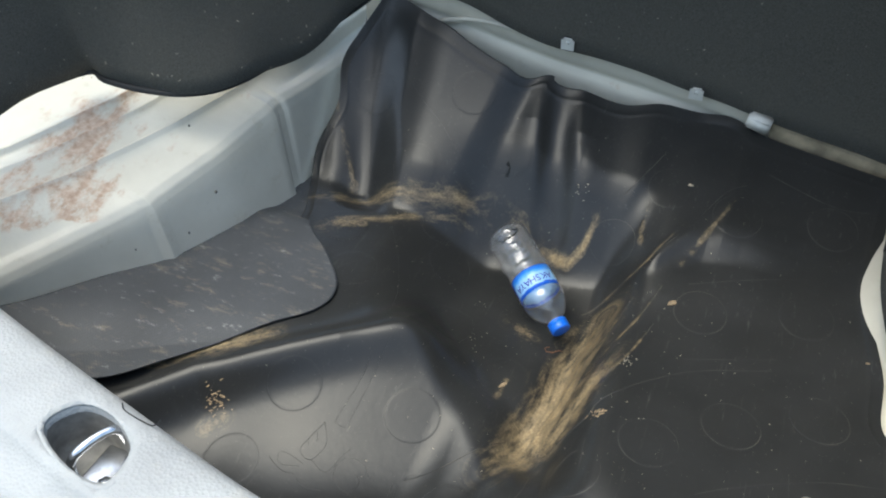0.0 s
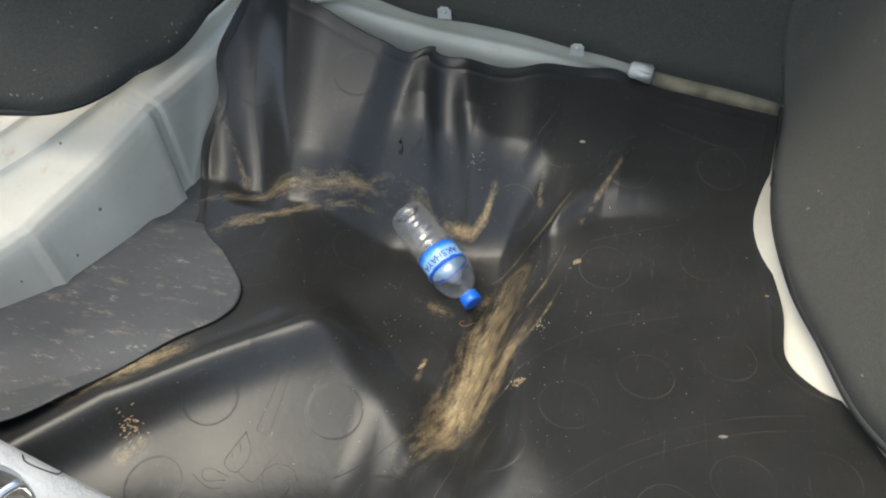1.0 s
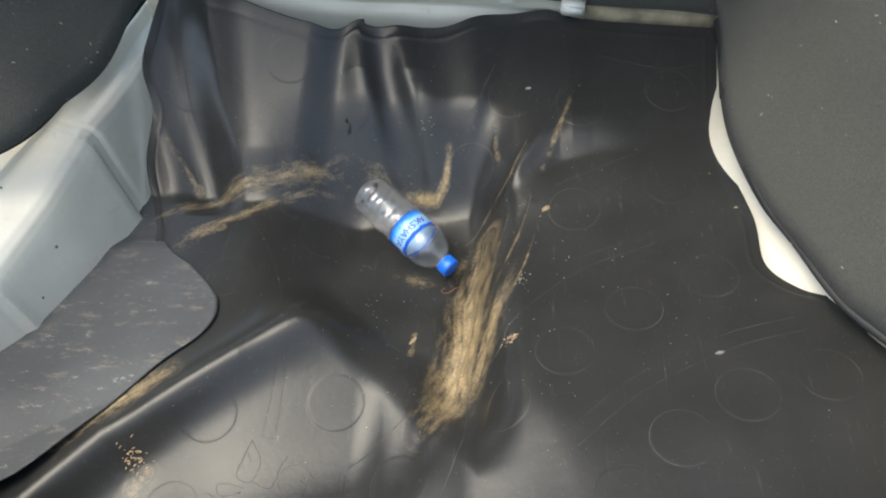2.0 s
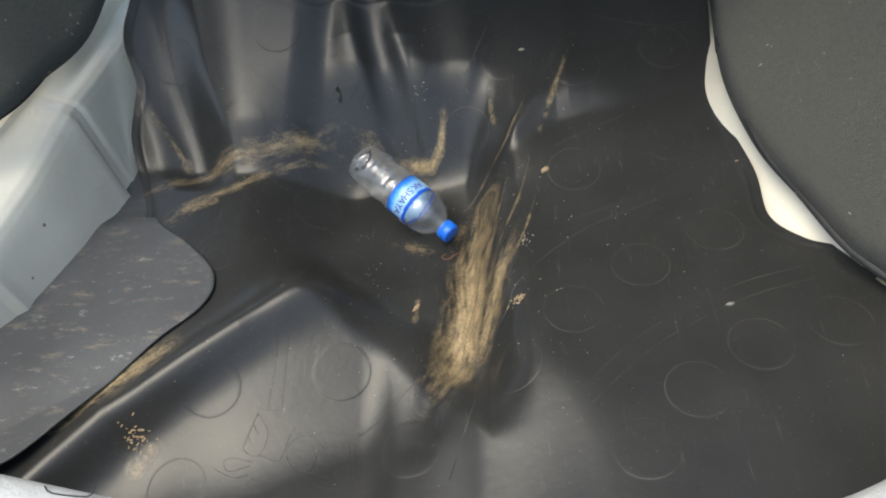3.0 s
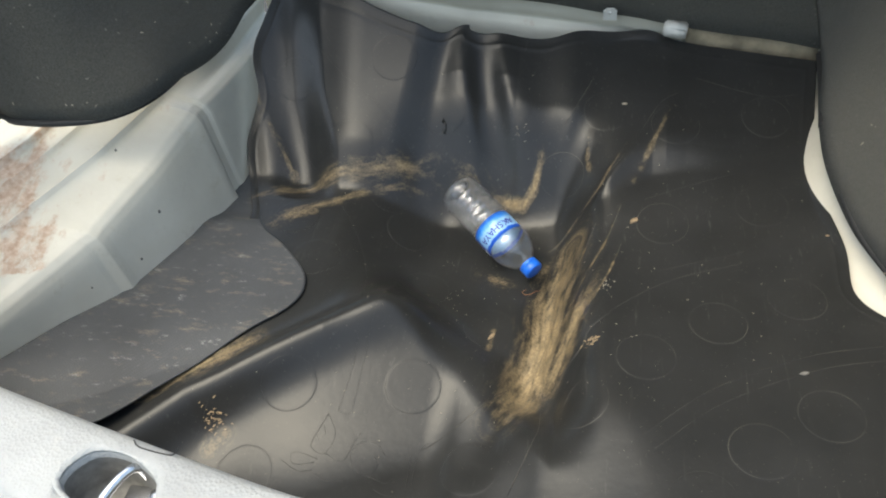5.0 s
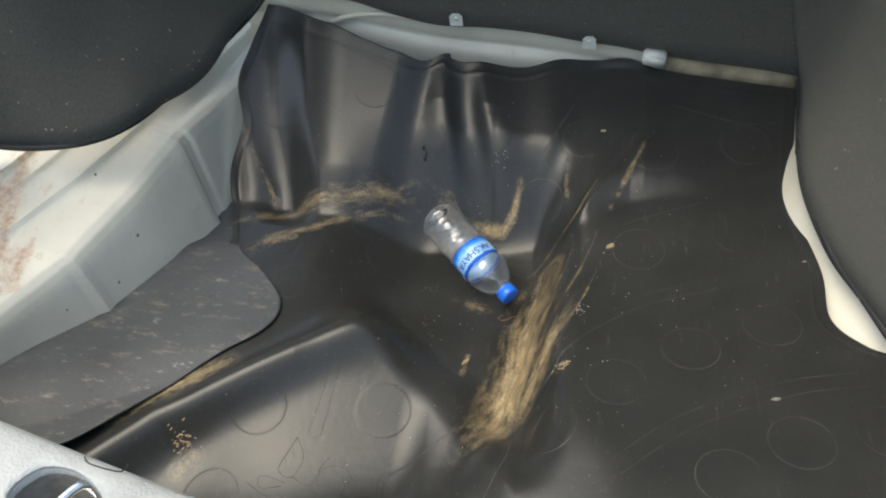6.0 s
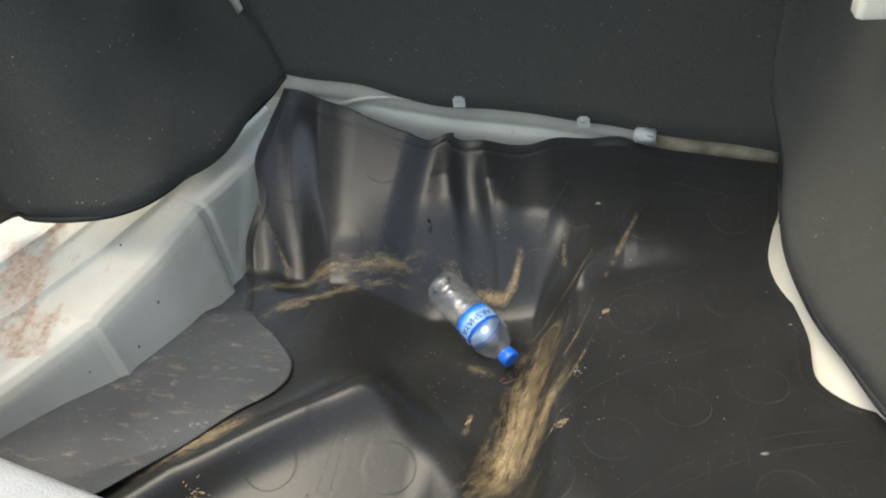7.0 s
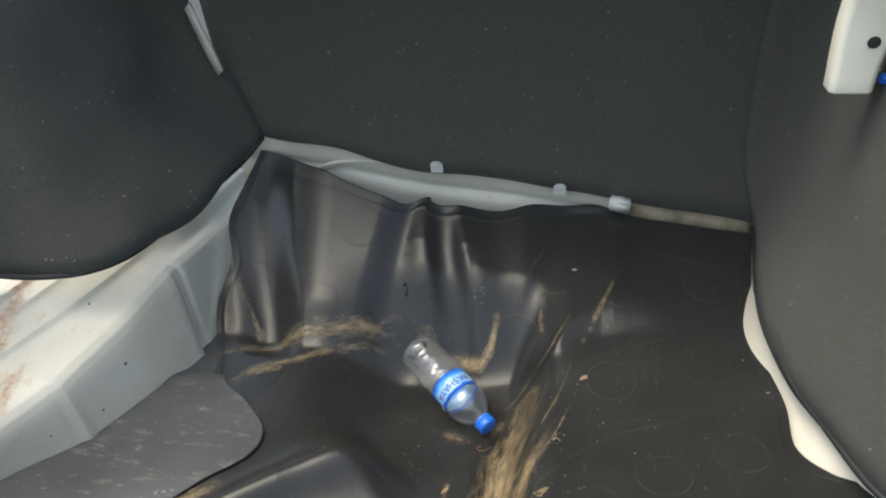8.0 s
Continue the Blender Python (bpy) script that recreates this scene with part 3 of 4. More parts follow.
def sill_cover():
    p = curve_through([(x, y, 0) for x, y in SILL_EDGE], 160)
    d = np.gradient(p, axis=0)
    d /= np.linalg.norm(d, axis=1)[:, None]
    nrm = np.stack([d[:, 1], -d[:, 0]], -1)
    prof = [(-0.002, -0.12), (-0.002, 0.10), (0.0, 0.172), (0.003, 0.183), (0.010, 0.189), (0.02, 0.190), (0.05, 0.190), (0.088, 0.189), (0.094, 0.186), (0.098, 0.179), (0.106, 0.177), (0.112, 0.172), (0.122, 0.171), (0.132, 0.165), (0.136, 0.15), (0.137, -0.10)]
    x = np.array([p[:, 0] + nrm[:, 0] * o for o, _ in prof])
    y = np.array([p[:, 1] + nrm[:, 1] * o for o, _ in prof])
    drop = np.interp(p[:, 0], [-0.6, 0.05, 0.30, 0.75], [0, 0, -0.088, -0.10])
    z = np.array([np.full(len(p), h) + drop for _, h in prof])
    return grid_mesh("sill_trim", x, y, z)


def cut_out(ob, cutter):
    b = ob.modifiers.new("hole", "BOOLEAN")
    b.operation, b.object, b.solver = "DIFFERENCE", cutter, "EXACT"
    me = bpy.data.meshes.new_from_object(ob.evaluated_get(bpy.context.evaluated_depsgraph_get()))
    ob.modifiers.clear()
    ob.data = me
    bpy.data.objects.remove(cutter)


def pocket_outline(grow, z, n=40):
    """Rounded four-sided opening of the latch pocket."""
    c = np.array([(-0.435, -0.656), (-0.438, -0.637), (-0.42, -0.616), (-0.386, -0.617), (-0.353, -0.634), (-0.341, -0.651), (-0.341, -0.681), (-0.363, -0.685), (-0.399, -0.676)])
    m = c.mean(0)
    q = np.vstack([c[-2:], c, c[:3]])
    pts = curve_through([(*(m + (k - m) * (1 + grow)), z) for k in q], 4 * n)
    keep = (len(pts) * 2) // (len(q) - 1), (len(pts) * (2 + len(c))) // (len(q) - 1)
    d = np.array([math.atan2(p[1] - m[1], p[0] - m[0]) for p in pts[keep[0]:keep[1]]])
    ring = pts[keep[0]:keep[1]][np.argsort(d)]
    a = np.linspace(-math.pi, math.pi, n, endpoint=False)
    rad = np.interp(a, np.sort(d), np.hypot(ring[:, 0] - m[0], ring[:, 1] - m[1]), period=2 * math.pi)
    pts = np.stack([m[0] + rad * np.cos(a), m[1] + rad * np.sin(a), np.full(n, z)], -1)
    return pts


sill_me = sill_cover()
sill = finish("sill_trim", sill_me, SILL)
thicken(sill, 0.003)
bm = bmesh.new()
lo = [bm.verts.new(p) for p in pocket_outline(0, 0.15)]
hi = [bm.verts.new(p) for p in pocket_outline(0, 0.22)]
bm.faces.new(lo[::-1])
bm.faces.new(hi)
for i in range(len(lo)):
    bm.faces.new((lo[i], lo[(i + 1) % len(lo)], hi[(i + 1) % len(lo)], hi[i]))
bmesh.ops.recalc_face_normals(bm, faces=bm.faces)
cut_out(sill, part("cutter", bm, DARK))
tagged(sill, "grained light grey plastic sill trim with a latch opening", "sill", kind="structure")

# sunken rim and pocket of the latch
bm = bmesh.new()
rings = [[bm.verts.new(p) for p in pocket_outline(g, z)] for g, z in ((0.16, 0.1915), (0.13, 0.1925), (0.02, 0.187), (0.0, 0.180), (-0.06, 0.145), (-0.10, 0.140))]
for a, b in zip(rings, rings[1:]):
    for i in range(len(a)):
        bm.faces.new((a[i], a[(i + 1) % len(a)], b[(i + 1) % len(a)], b[i]))
bm.faces.new(rings[-1])
LATCH_DARK = plain("latch_pocket", (0.17, 0.165, 0.15), 0.6, 0.0, 0.3, 80)
latch = new("latch_striker")
latch.location = (-0.385, -0.645, 0.14)
tagged(latch, "shiny steel latch striker loop in a dark sill pocket", "latch")


def under(ob, parent):
    ob.parent = parent
    ob.matrix_parent_inverse = Matrix.Translation(parent.location).inverted()
    return ob


bm2 = bmesh.new()
rr = [[bm2.verts.new(p) for p in pocket_outline(g, z)] for g, z in ((-0.02, 0.182), (-0.05, 0.150), (-0.10, 0.141), (-0.5, 0.140))]
for a, b in zip(rr, rr[1:]):
    for i in range(len(a)):
        bm2.faces.new((a[i], a[(i + 1) % len(a)], b[(i + 1) % len(a)], b[i]))
bm2.faces.new(rr[-1])
under(part("pocket", bm2, LATCH_DARK, label="dark dusty latch pocket"), latch)
bm.free()
bm = bmesh.new()
rings = [[bm.verts.new(p) for p in pocket_outline(g, z)] for g, z in ((0.17, 0.1905), (0.14, 0.1925), (0.04, 0.1925), (-0.005, 0.188), (-0.02, 0.180))]
for a, b in zip(rings, rings[1:]):
    for i in range(len(a)):
        bm.faces.new((a[i], a[(i + 1) % len(a)], b[(i + 1) % len(a)], b[i]))
under(part("rim", bm, SILL, label="moulded grey plastic rim"), latch)
bm = bmesh.new()
tube(bm, curve_through([(-0.394, -0.672, 0.142), (-0.398, -0.668, 0.172), (-0.392, -0.655, 0.184), (-0.384, -0.635, 0.186), (-0.376, -0.622, 0.180), (-0.372, -0.616, 0.142)], 30), 0.0048, 12)
under(part("loop", bm, STEEL, label="bright worn steel loop"), latch)
bm = bmesh.new()
box(bm, -0.395, -0.352, -0.672, -0.622, 0.141, 0.150)
under(rounded(part("base_plate", bm, STEEL, label="steel base plate"), 0.002), latch)
for bx, by in ((-0.366, -0.664), (-0.360, -0.632)):
    bm = bmesh.new()
    lathe(bm, [(0.008, 0.0), (0.008, 0.005), (0.0065, 0.007)], 6)
    o = part("bolt", bm, STEEL)
    o.location = (bx, by, 0.150)
    under(o, latch)

# clip cover moulded in the sill edge
bm = bmesh.new()
tube(bm, curve_through([(-0.387, -0.6, 0.192), (-0.378, -0.607, 0.192), (-0.347, -0.612, 0.192), (-0.34, -0.609, 0.192), (-0.34, -0.603, 0.192)], 16), 0.0008, 6)
tagged(part("sill_clip_cover", bm, DARK), "outline of a clip cover in the sill edge", "clip cover")

# white bumper outside the sill
WHITE = plain("white_car_paint", (0.78, 0.78, 0.77), 0.25, 0.0, 0.03, 10, 0.0)
p = curve_through([(x, y, 0) for x, y in SILL_EDGE], 80)
d = np.gradient(p, axis=0)
d /= np.linalg.norm(d, axis=1)[:, None]
nrm = np.stack([d[:, 1], -d[:, 0]], -1)
prof = [(0.134, 0.10), (0.136, 0.150), (0.145, 0.156), (0.19, 0.150), (0.23, 0.12), (0.25, 0.05), (0.25, -0.25), (0.20, -0.40)]
me = grid_mesh("bumper", *[np.array([(p[:, i] + nrm[:, i] * o if i < 2 else np.full(len(p), h)) for o, h in prof]) for i in range(3)])
tagged(finish("bumper", me, WHITE), "glossy white rear bumper below the sill", "bumper", kind="structure")

# ---- rubber mat ----
LEFT = [(-0.66, -0.56), (-0.63, -0.44), (-0.58, -0.34), (-0.520, -0.200), (-0.510, -0.050), (-0.530, 0.018), (-0.554, 0.095), (-0.544, 0.162), (-0.560, 0.214), (-0.543, 0.261), (-0.512, 0.302)]
BACK = [(-0.512, 0.302), (-0.468, 0.297), (-0.40, 0.277), (-0.332, 0.259), (-0.250, 0.248), (-0.192, 0.268), (-0.176, 0.262), (-0.067, 0.269), (0.012, 0.293), (0.103, 0.308), (0.154, 0.296), (0.233, 0.291), (0.378, 0.284)]
RIGHT = [(0.42, -0.60), (0.46, -0.53), (0.493, -0.465), (0.510, -0.395), (0.512, -0.325), (0.497, -0.257), (0.470, -0.205), (0.423, -0.181), (0.388, -0.137), (0.386, -0.056), (0.364, 0.053), (0.366, 0.16), (0.378, 0.284)]
FRONT = [(-0.66, -0.56), (-0.48, -0.60), (-0.30, -0.64), (-0.09, -0.67), (0.12, -0.66), (0.27, -0.64), (0.42, -0.60)]
SAND = [([(0.006, -0.026), (-0.006, -0.071), (-0.021, -0.128), (-0.025, -0.204), (-0.038, -0.259), (-0.050, -0.308), (-0.074, -0.360)], 0.030, [0.45, 0.7, 0.85, 1.05, 1.1, 0.8, 0.3]),
        ([(0.046, -0.123), (0.022, -0.176), (0.006, -0.233), (-0.015, -0.289)], 0.014, [0.3, 0.8, 0.9, 0.6]),
        ([(-0.024, -0.026), (-0.040, -0.064), (-0.049, -0.088)], 0.012, [0.3, 0.5, 0.3]),
        ([(-0.523, 0.002), (-0.477, 0.030), (-0.411, 0.051), (-0.338, 0.060), (-0.275, 0.084), (-0.229, 0.101)], 0.013, [0.35, 0.5, 0.62, 0.6, 0.66, 0.25]),
        ([(-0.474, -0.060), (-0.438, -0.020), (-0.386, 0.003), (-0.334, 0.032), (-0.274, 0.064), (-0.223, 0.070)], 0.010, [0.35, 0.6, 0.7, 0.5, 0.4, 0.2]),
        ([(-0.465, -0.054), (-0.443, -0.029), (-0.411, -0.020)], 0.014, [0.35, 0.7, 0.5]),
        ([(-0.147, 0.072), (-0.111, 0.068), (-0.079, 0.059), (-0.063, 0.075), (-0.056, 0.097), (-0.052, 0.112)], 0.0075, [0.35, 0.9, 1.2, 1.2, 1.1, 0.5])]
SAND += [([(0.093, 0.046), (0.115, 0.097), (0.147, 0.173)], 0.006, [0.4, 0.6, 0.3]),
        ([(0.020, 0.127), (0.020, 0.091), (0.027, 0.072)], 0.005, [0.3, 0.65, 0.4]),
        ([(-0.135, -0.073), (-0.110, -0.084), (-0.084, -0.093)], 0.013, [0.3, 0.55, 0.3]),
        ([(-0.544, 0.159), (-0.524, 0.133), (-0.487, 0.090), (-0.465, 0.062)], 0.009, [0.45, 0.3, 0.4, 0.7]),
        ([(-0.099, -0.191), (-0.102, -0.229)], 0.006, [0.6, 0.5]),
        ([(-0.552, -0.384), (-0.507, -0.347), (-0.451, -0.311), (-0.415, -0.288)], 0.016, [0.7, 1.1, 0.9, 0.4]),
        ([(-0.433, -0.411), (-0.449, -0.432)], 0.013, [0.5, 0.6]),
        ([(-0.223, 0.096), (-0.171, 0.087), (-0.121, 0.053)], 0.020, [0.22, 0.38, 0.25])]
CREASES = [[(0.084, 0.113), (0.042, 0.038), (0.010, 0.017), (-0.045, -0.025)], [(0.039, -0.021), (0.020, -0.066), (-0.003, -0.113), (-0.027, -0.123)], [(0.075, 0.004), (0.053, -0.064), (0.024, -0.118), (0.004, -0.167), (-0.023, -0.210)], [(0.077, -0.066), (0.060, -0.125), (0.032, -0.191)], [(0.006, -0.158), (-0.025, -0.208), (-0.076, -0.308), (-0.119, -0.362), (-0.169, -0.400)], [(0.065, -0.201), (0.037, -0.226), (0.030, -0.247), (0.004, -0.278), (-0.018, -0.319), (-0.021, -0.383), (-0.052, -0.475)], [(0.022, 0.220), (-0.005, 0.163), (-0.023, 0.138)], [(0.158, 0.203), (0.130, 0.181), (0.109, 0.144), (0.090, 0.104), (0.041, 0.036)]]
SAND += [(c, 0.0026, [0.25, 0.6, 0.55, 0.2]) for c in CREASES[:4]]


def rubber_mat():
    nu, nv = 600, 540
    u, v = np.linspace(0, 1, nu), np.linspace(0, 1, nv)
    lf, rt = curve_through([(*q, 0) for q in LEFT], nv)[:, :2], curve_through([(*q, 0) for q in RIGHT], nv)[:, :2]
    bk, fr = curve_through([(*q, 0) for q in BACK], nu)[:, :2], curve_through([(*q, 0) for q in FRONT], nu)[:, :2]
    U, V = np.meshgrid(u, v)
    xy = [(1 - U) * lf[:, None, i] + U * rt[:, None, i] + (1 - V) * fr[None, :, i] + V * bk[None, :, i]
          - ((1 - U) * (1 - V) * fr[0, i] + U * (1 - V) * fr[-1, i] + (1 - U) * V * bk[0, i] + U * V * bk[-1, i]) for i in (0, 1)]
    x, y = xy
    z = mat_height(x, y)
    # moulded lip along the border
    edge = np.minimum(np.minimum(U * 0.95, (1 - U) * 0.9), np.minimum(V * 9, (1 - V) * 0.85))
    z = z + 0.0007 * np.exp(-((edge - 0.016) / 0.003) ** 2) + 0.0005 * np.exp(-(edge / 0.004) ** 2)
    # uneven rubber
    sand, across, along = np.zeros_like(x), np.zeros_like(x), np.zeros_like(x)
    for line, width, heights in SAND:
        d, s = near(x, y, line)
        drift = 0.74 + 0.10 * np.sin(d * 900 + 9 * s + 3 * np.sin(13 * s)) + 0.14 * np.sin(d * 420 - 14 * s + 2 * np.sin(31 * s)) + 0.10 * np.sin(47 * s)
        amount = np.interp(s, np.linspace(0, 1, len(heights)), heights) * (np.exp(-(d / width) ** 2) * drift + (0.06 if width > 0.01 else 0.0) * np.exp(-(d / (0.035 + width)) ** 2))
        length = np.sum(np.hypot(*np.diff(np.array(line), axis=0).T))
        more = amount > sand
        across, along = np.where(more, d * 95, across), np.where(more, s * length * 18, along)
        sand = np.maximum(sand, amount)
    z = z + 0.0015 * sand
    # flat moulded studs, a little proud
    bare = z.copy()
    for cx, cy in DISCS:
        z = z + 0.0003 * sm(0.0385, 0.0360, np.hypot(np.hypot(x - cx, y - cy), bare - float(mat_height(cx, cy))))
    me = grid_mesh("rubber_mat", x, y, z, ("sand", sand))
    a = me.attributes.new("flow", "FLOAT_VECTOR", "POINT")
    a.data.foreach_set("vector", np.stack([across, along, 0 * x], -1).astype(np.float32).ravel())
    ob = thicken(finish("rubber_mat", me, RUBBER), 0.004)
    return tagged(ob, "crumpled black rubber boot mat dusted with sand", "mat")


DISCS = [(-0.480, 0.196), (-0.306, 0.204), (-0.367, 0.090), (-0.220, 0.152), (-0.155, 0.095), (-0.018, 0.089), (0.048, 0.165), (-0.112, 0.158), (0.154, 0.143), (0.279, 0.014), (0.136, -0.026), (0.312, -0.153), (0.205, -0.207), (0.111, -0.275), (0.240, -0.406), (0.324, -0.348), (0.424, -0.320), (0.172, -0.477), (0.033, -0.342), (-0.106, -0.187), (-0.215, -0.119), (-0.192, -0.319), (-0.358, -0.342), (-0.393, -0.457), (-0.100, -0.429), (-0.377, -0.124), (-0.434, -0.037), (-0.296, 0.049), (-0.026, -0.084), (-0.261, -0.005), (0.294, 0.177), (-0.035, -0.271)]


mat = rubber_mat()


def groove_material():
    """Black rubber with pale dust caught along parts of a line."""
    m, n, l, b = material("dusty_groove")
    f = ramp(n, l, noise_tex(n, l, 16.0, 3.0, 0.6), [(0.42, (0, 0, 0)), (0.66, (1, 1, 1))])
    l.new(mix(n, l, f, (0.016, 0.016, 0.016), (0.09, 0.082, 0.066)), b.inputs["Base Color"])
    b.inputs["Roughness"].default_value = 0.7
    return m


DUSTY = groove_material()


def on_mat(x, y, lift=0.0):
    return Vector((x, y, float(mat_height(x, y)) + lift))


def disc_ring(cx, cy, r=0.0375, n=56):
    a = 2 * np.pi * np.arange(n) / n
    h0 = float(mat_height(cx, cy))
    lo, hi = np.zeros(n), np.full(n, r)
    for _ in range(11):
        s = (lo + hi) / 2
        far = np.hypot(s, mat_height(cx + s * np.cos(a), cy + s * np.sin(a)) - h0) > r
        lo, hi = np.where(far, lo, s), np.where(far, s, hi)
    px, py = cx + lo * np.cos(a), cy + lo * np.sin(a)
    bm = bmesh.new()
    tube(bm, np.stack([px, py, mat_height(px, py) - 0.0001], -1), 0.00045, 5, True)
    return part("disc_ring", bm, DUSTY if cx > -0.05 else RUBBER, mat)


for cx, cy in DISCS:
    disc_ring(cx, cy)


def mat_line(name, pts, rad, lift=0.0, n=60):
    bm = bmesh.new()
    c = curve_through([(*q, 0) for q in pts], n)
    c[:, 2] = mat_height(c[:, 0], c[:, 1]) + lift
    tube(bm, c, rad, 5)
    return part(name, bm, DUSTY if name == "crease" or pts[0][0] > 0.08 else RUBBER, mat)


for pts in [[(0.273, 0.083), (0.168, 0.042), (0.111, 0.017)], [(0.246, -0.091), (0.156, -0.126), (0.094, -0.170), (0.035, -0.229)], [(0.249, -0.070), (0.129, -0.115)], [(0.110, -0.392), (0.194, -0.319), (0.312, -0.256), (0.405, -0.229)], [(0.120, -0.413), (0.204, -0.340), (0.322, -0.277), (0.415, -0.250)], [(-0.472, 0.244), (-0.393, 0.181), (-0.342, 0.152), (-0.276, 0.109), (-0.244, 0.089)], [(-0.467, 0.114), (-0.396, 0.035), (-0.330, -0.059), (-0.293, -0.148), (-0.275, -0.274), (-0.285, -0.367)], [(-0.252, -0.220), (-0.260, -0.272), (-0.268, -0.368)], [(-0.285, -0.367), (-0.268, -0.368)], [(0.185, 0.233), (0.290, 0.215), (0.365, 0.226)], [(-0.443, -0.287), (-0.456, -0.366), (-0.473, -0.434)]]:
    mat_line("moulded_line", pts, 0.00024)
# sharp creases
for pts in CREASES:
    mat_line("crease", pts, 0.0006)

# moulded badge of the mat: plain raised bars
BADGE = [[(-0.297, -0.371), (-0.283, -0.396), (-0.293, -0.422), (-0.312, -0.414), (-0.305, -0.39), (-0.297, -0.371)], [(-0.25, -0.389), (-0.257, -0.403), (-0.267, -0.429), (-0.292, -0.421)], [(-0.301, -0.385), (-0.296, -0.397)], [(-0.308, -0.398), (-0.304, -0.406)], [(-0.3, -0.43), (-0.325, -0.424), (-0.336, -0.428), (-0.328, -0.44), (-0.303, -0.435)], [(-0.347, -0.436), (-0.322, -0.448), (-0.304, -0.446)], [(-0.212, -0.415), (-0.225, -0.401), (-0.246, -0.4), (-0.258, -0.415), (-0.251, -0.435), (-0.229, -0.444), (-0.22, -0.426), (-0.229, -0.417)]]
BADGE += [[(-0.229, -0.444), (-0.206, -0.452), (-0.197, -0.444)], [(-0.18, -0.409), (-0.178, -0.457)], [(-0.173, -0.411), (-0.171, -0.458)], [(-0.299, -0.451), (-0.28, -0.458), (-0.259, -0.454)], [(-0.248, -0.456), (-0.257, -0.468)], [(-0.219, -0.462), (-0.201, -0.469), (-0.185, -0.467)], [(-0.17, -0.398), (-0.159, -0.387)]]
for pts in BADGE:
    mat_line("badge_bar", pts, 0.0004, -0.0001, 24)

# ---- grey underlay flap beside the steel side ----
def flap():
    lower = [(-0.70, -0.56), (-0.62, -0.47), (-0.575, -0.437), (-0.529, -0.384), (-0.477, -0.325), (-0.43, -0.275), (-0.393, -0.243), (-0.376, -0.215), (-0.374, -0.188), (-0.387, -0.157), (-0.432, -0.108), (-0.478, -0.070), (-0.505, -0.02), (-0.515, 0.05), (-0.525, 0.12)]
    upper = [(-0.98, -0.56), (-0.90, -0.50), (-0.82, -0.43), (-0.76, -0.38), (-0.70, -0.30), (-0.66, -0.25), (-0.64, -0.22), (-0.62, -0.18), (-0.60, -0.13), (-0.585, -0.08), (-0.588, -0.04), (-0.584, -0.015), (-0.582, 0.01), (-0.585, 0.05), (-0.60, 0.12)]
    a, b = curve_through([(*q, 0) for q in upper], 160), curve_through([(*q, 0) for q in lower], 160)
    t = np.linspace(0, 1, 60)[:, None]
    x, y = a[None, :, 0] * (1 - t) + b[None, :, 0] * t, a[None, :, 1] * (1 - t) + b[None, :, 1] * t
    z = np.maximum(mat_height(x, y), -0.02) + 0.0034
    tuck = sm(-0.07, -0.02, y)
    z = z * (1 - tuck) + tuck * (np.minimum(mat_height(x, y), 0.0) - 0.007)
    me = grid_mesh("underlay_flap", x, y, z)
    ob = thicken(finish("underlay_flap", me, UNDERLAY), 0.002)
    return tagged(ob, "dusty grey ribbed underlay flap lying on the rubber mat", "underlay mat")


flap()


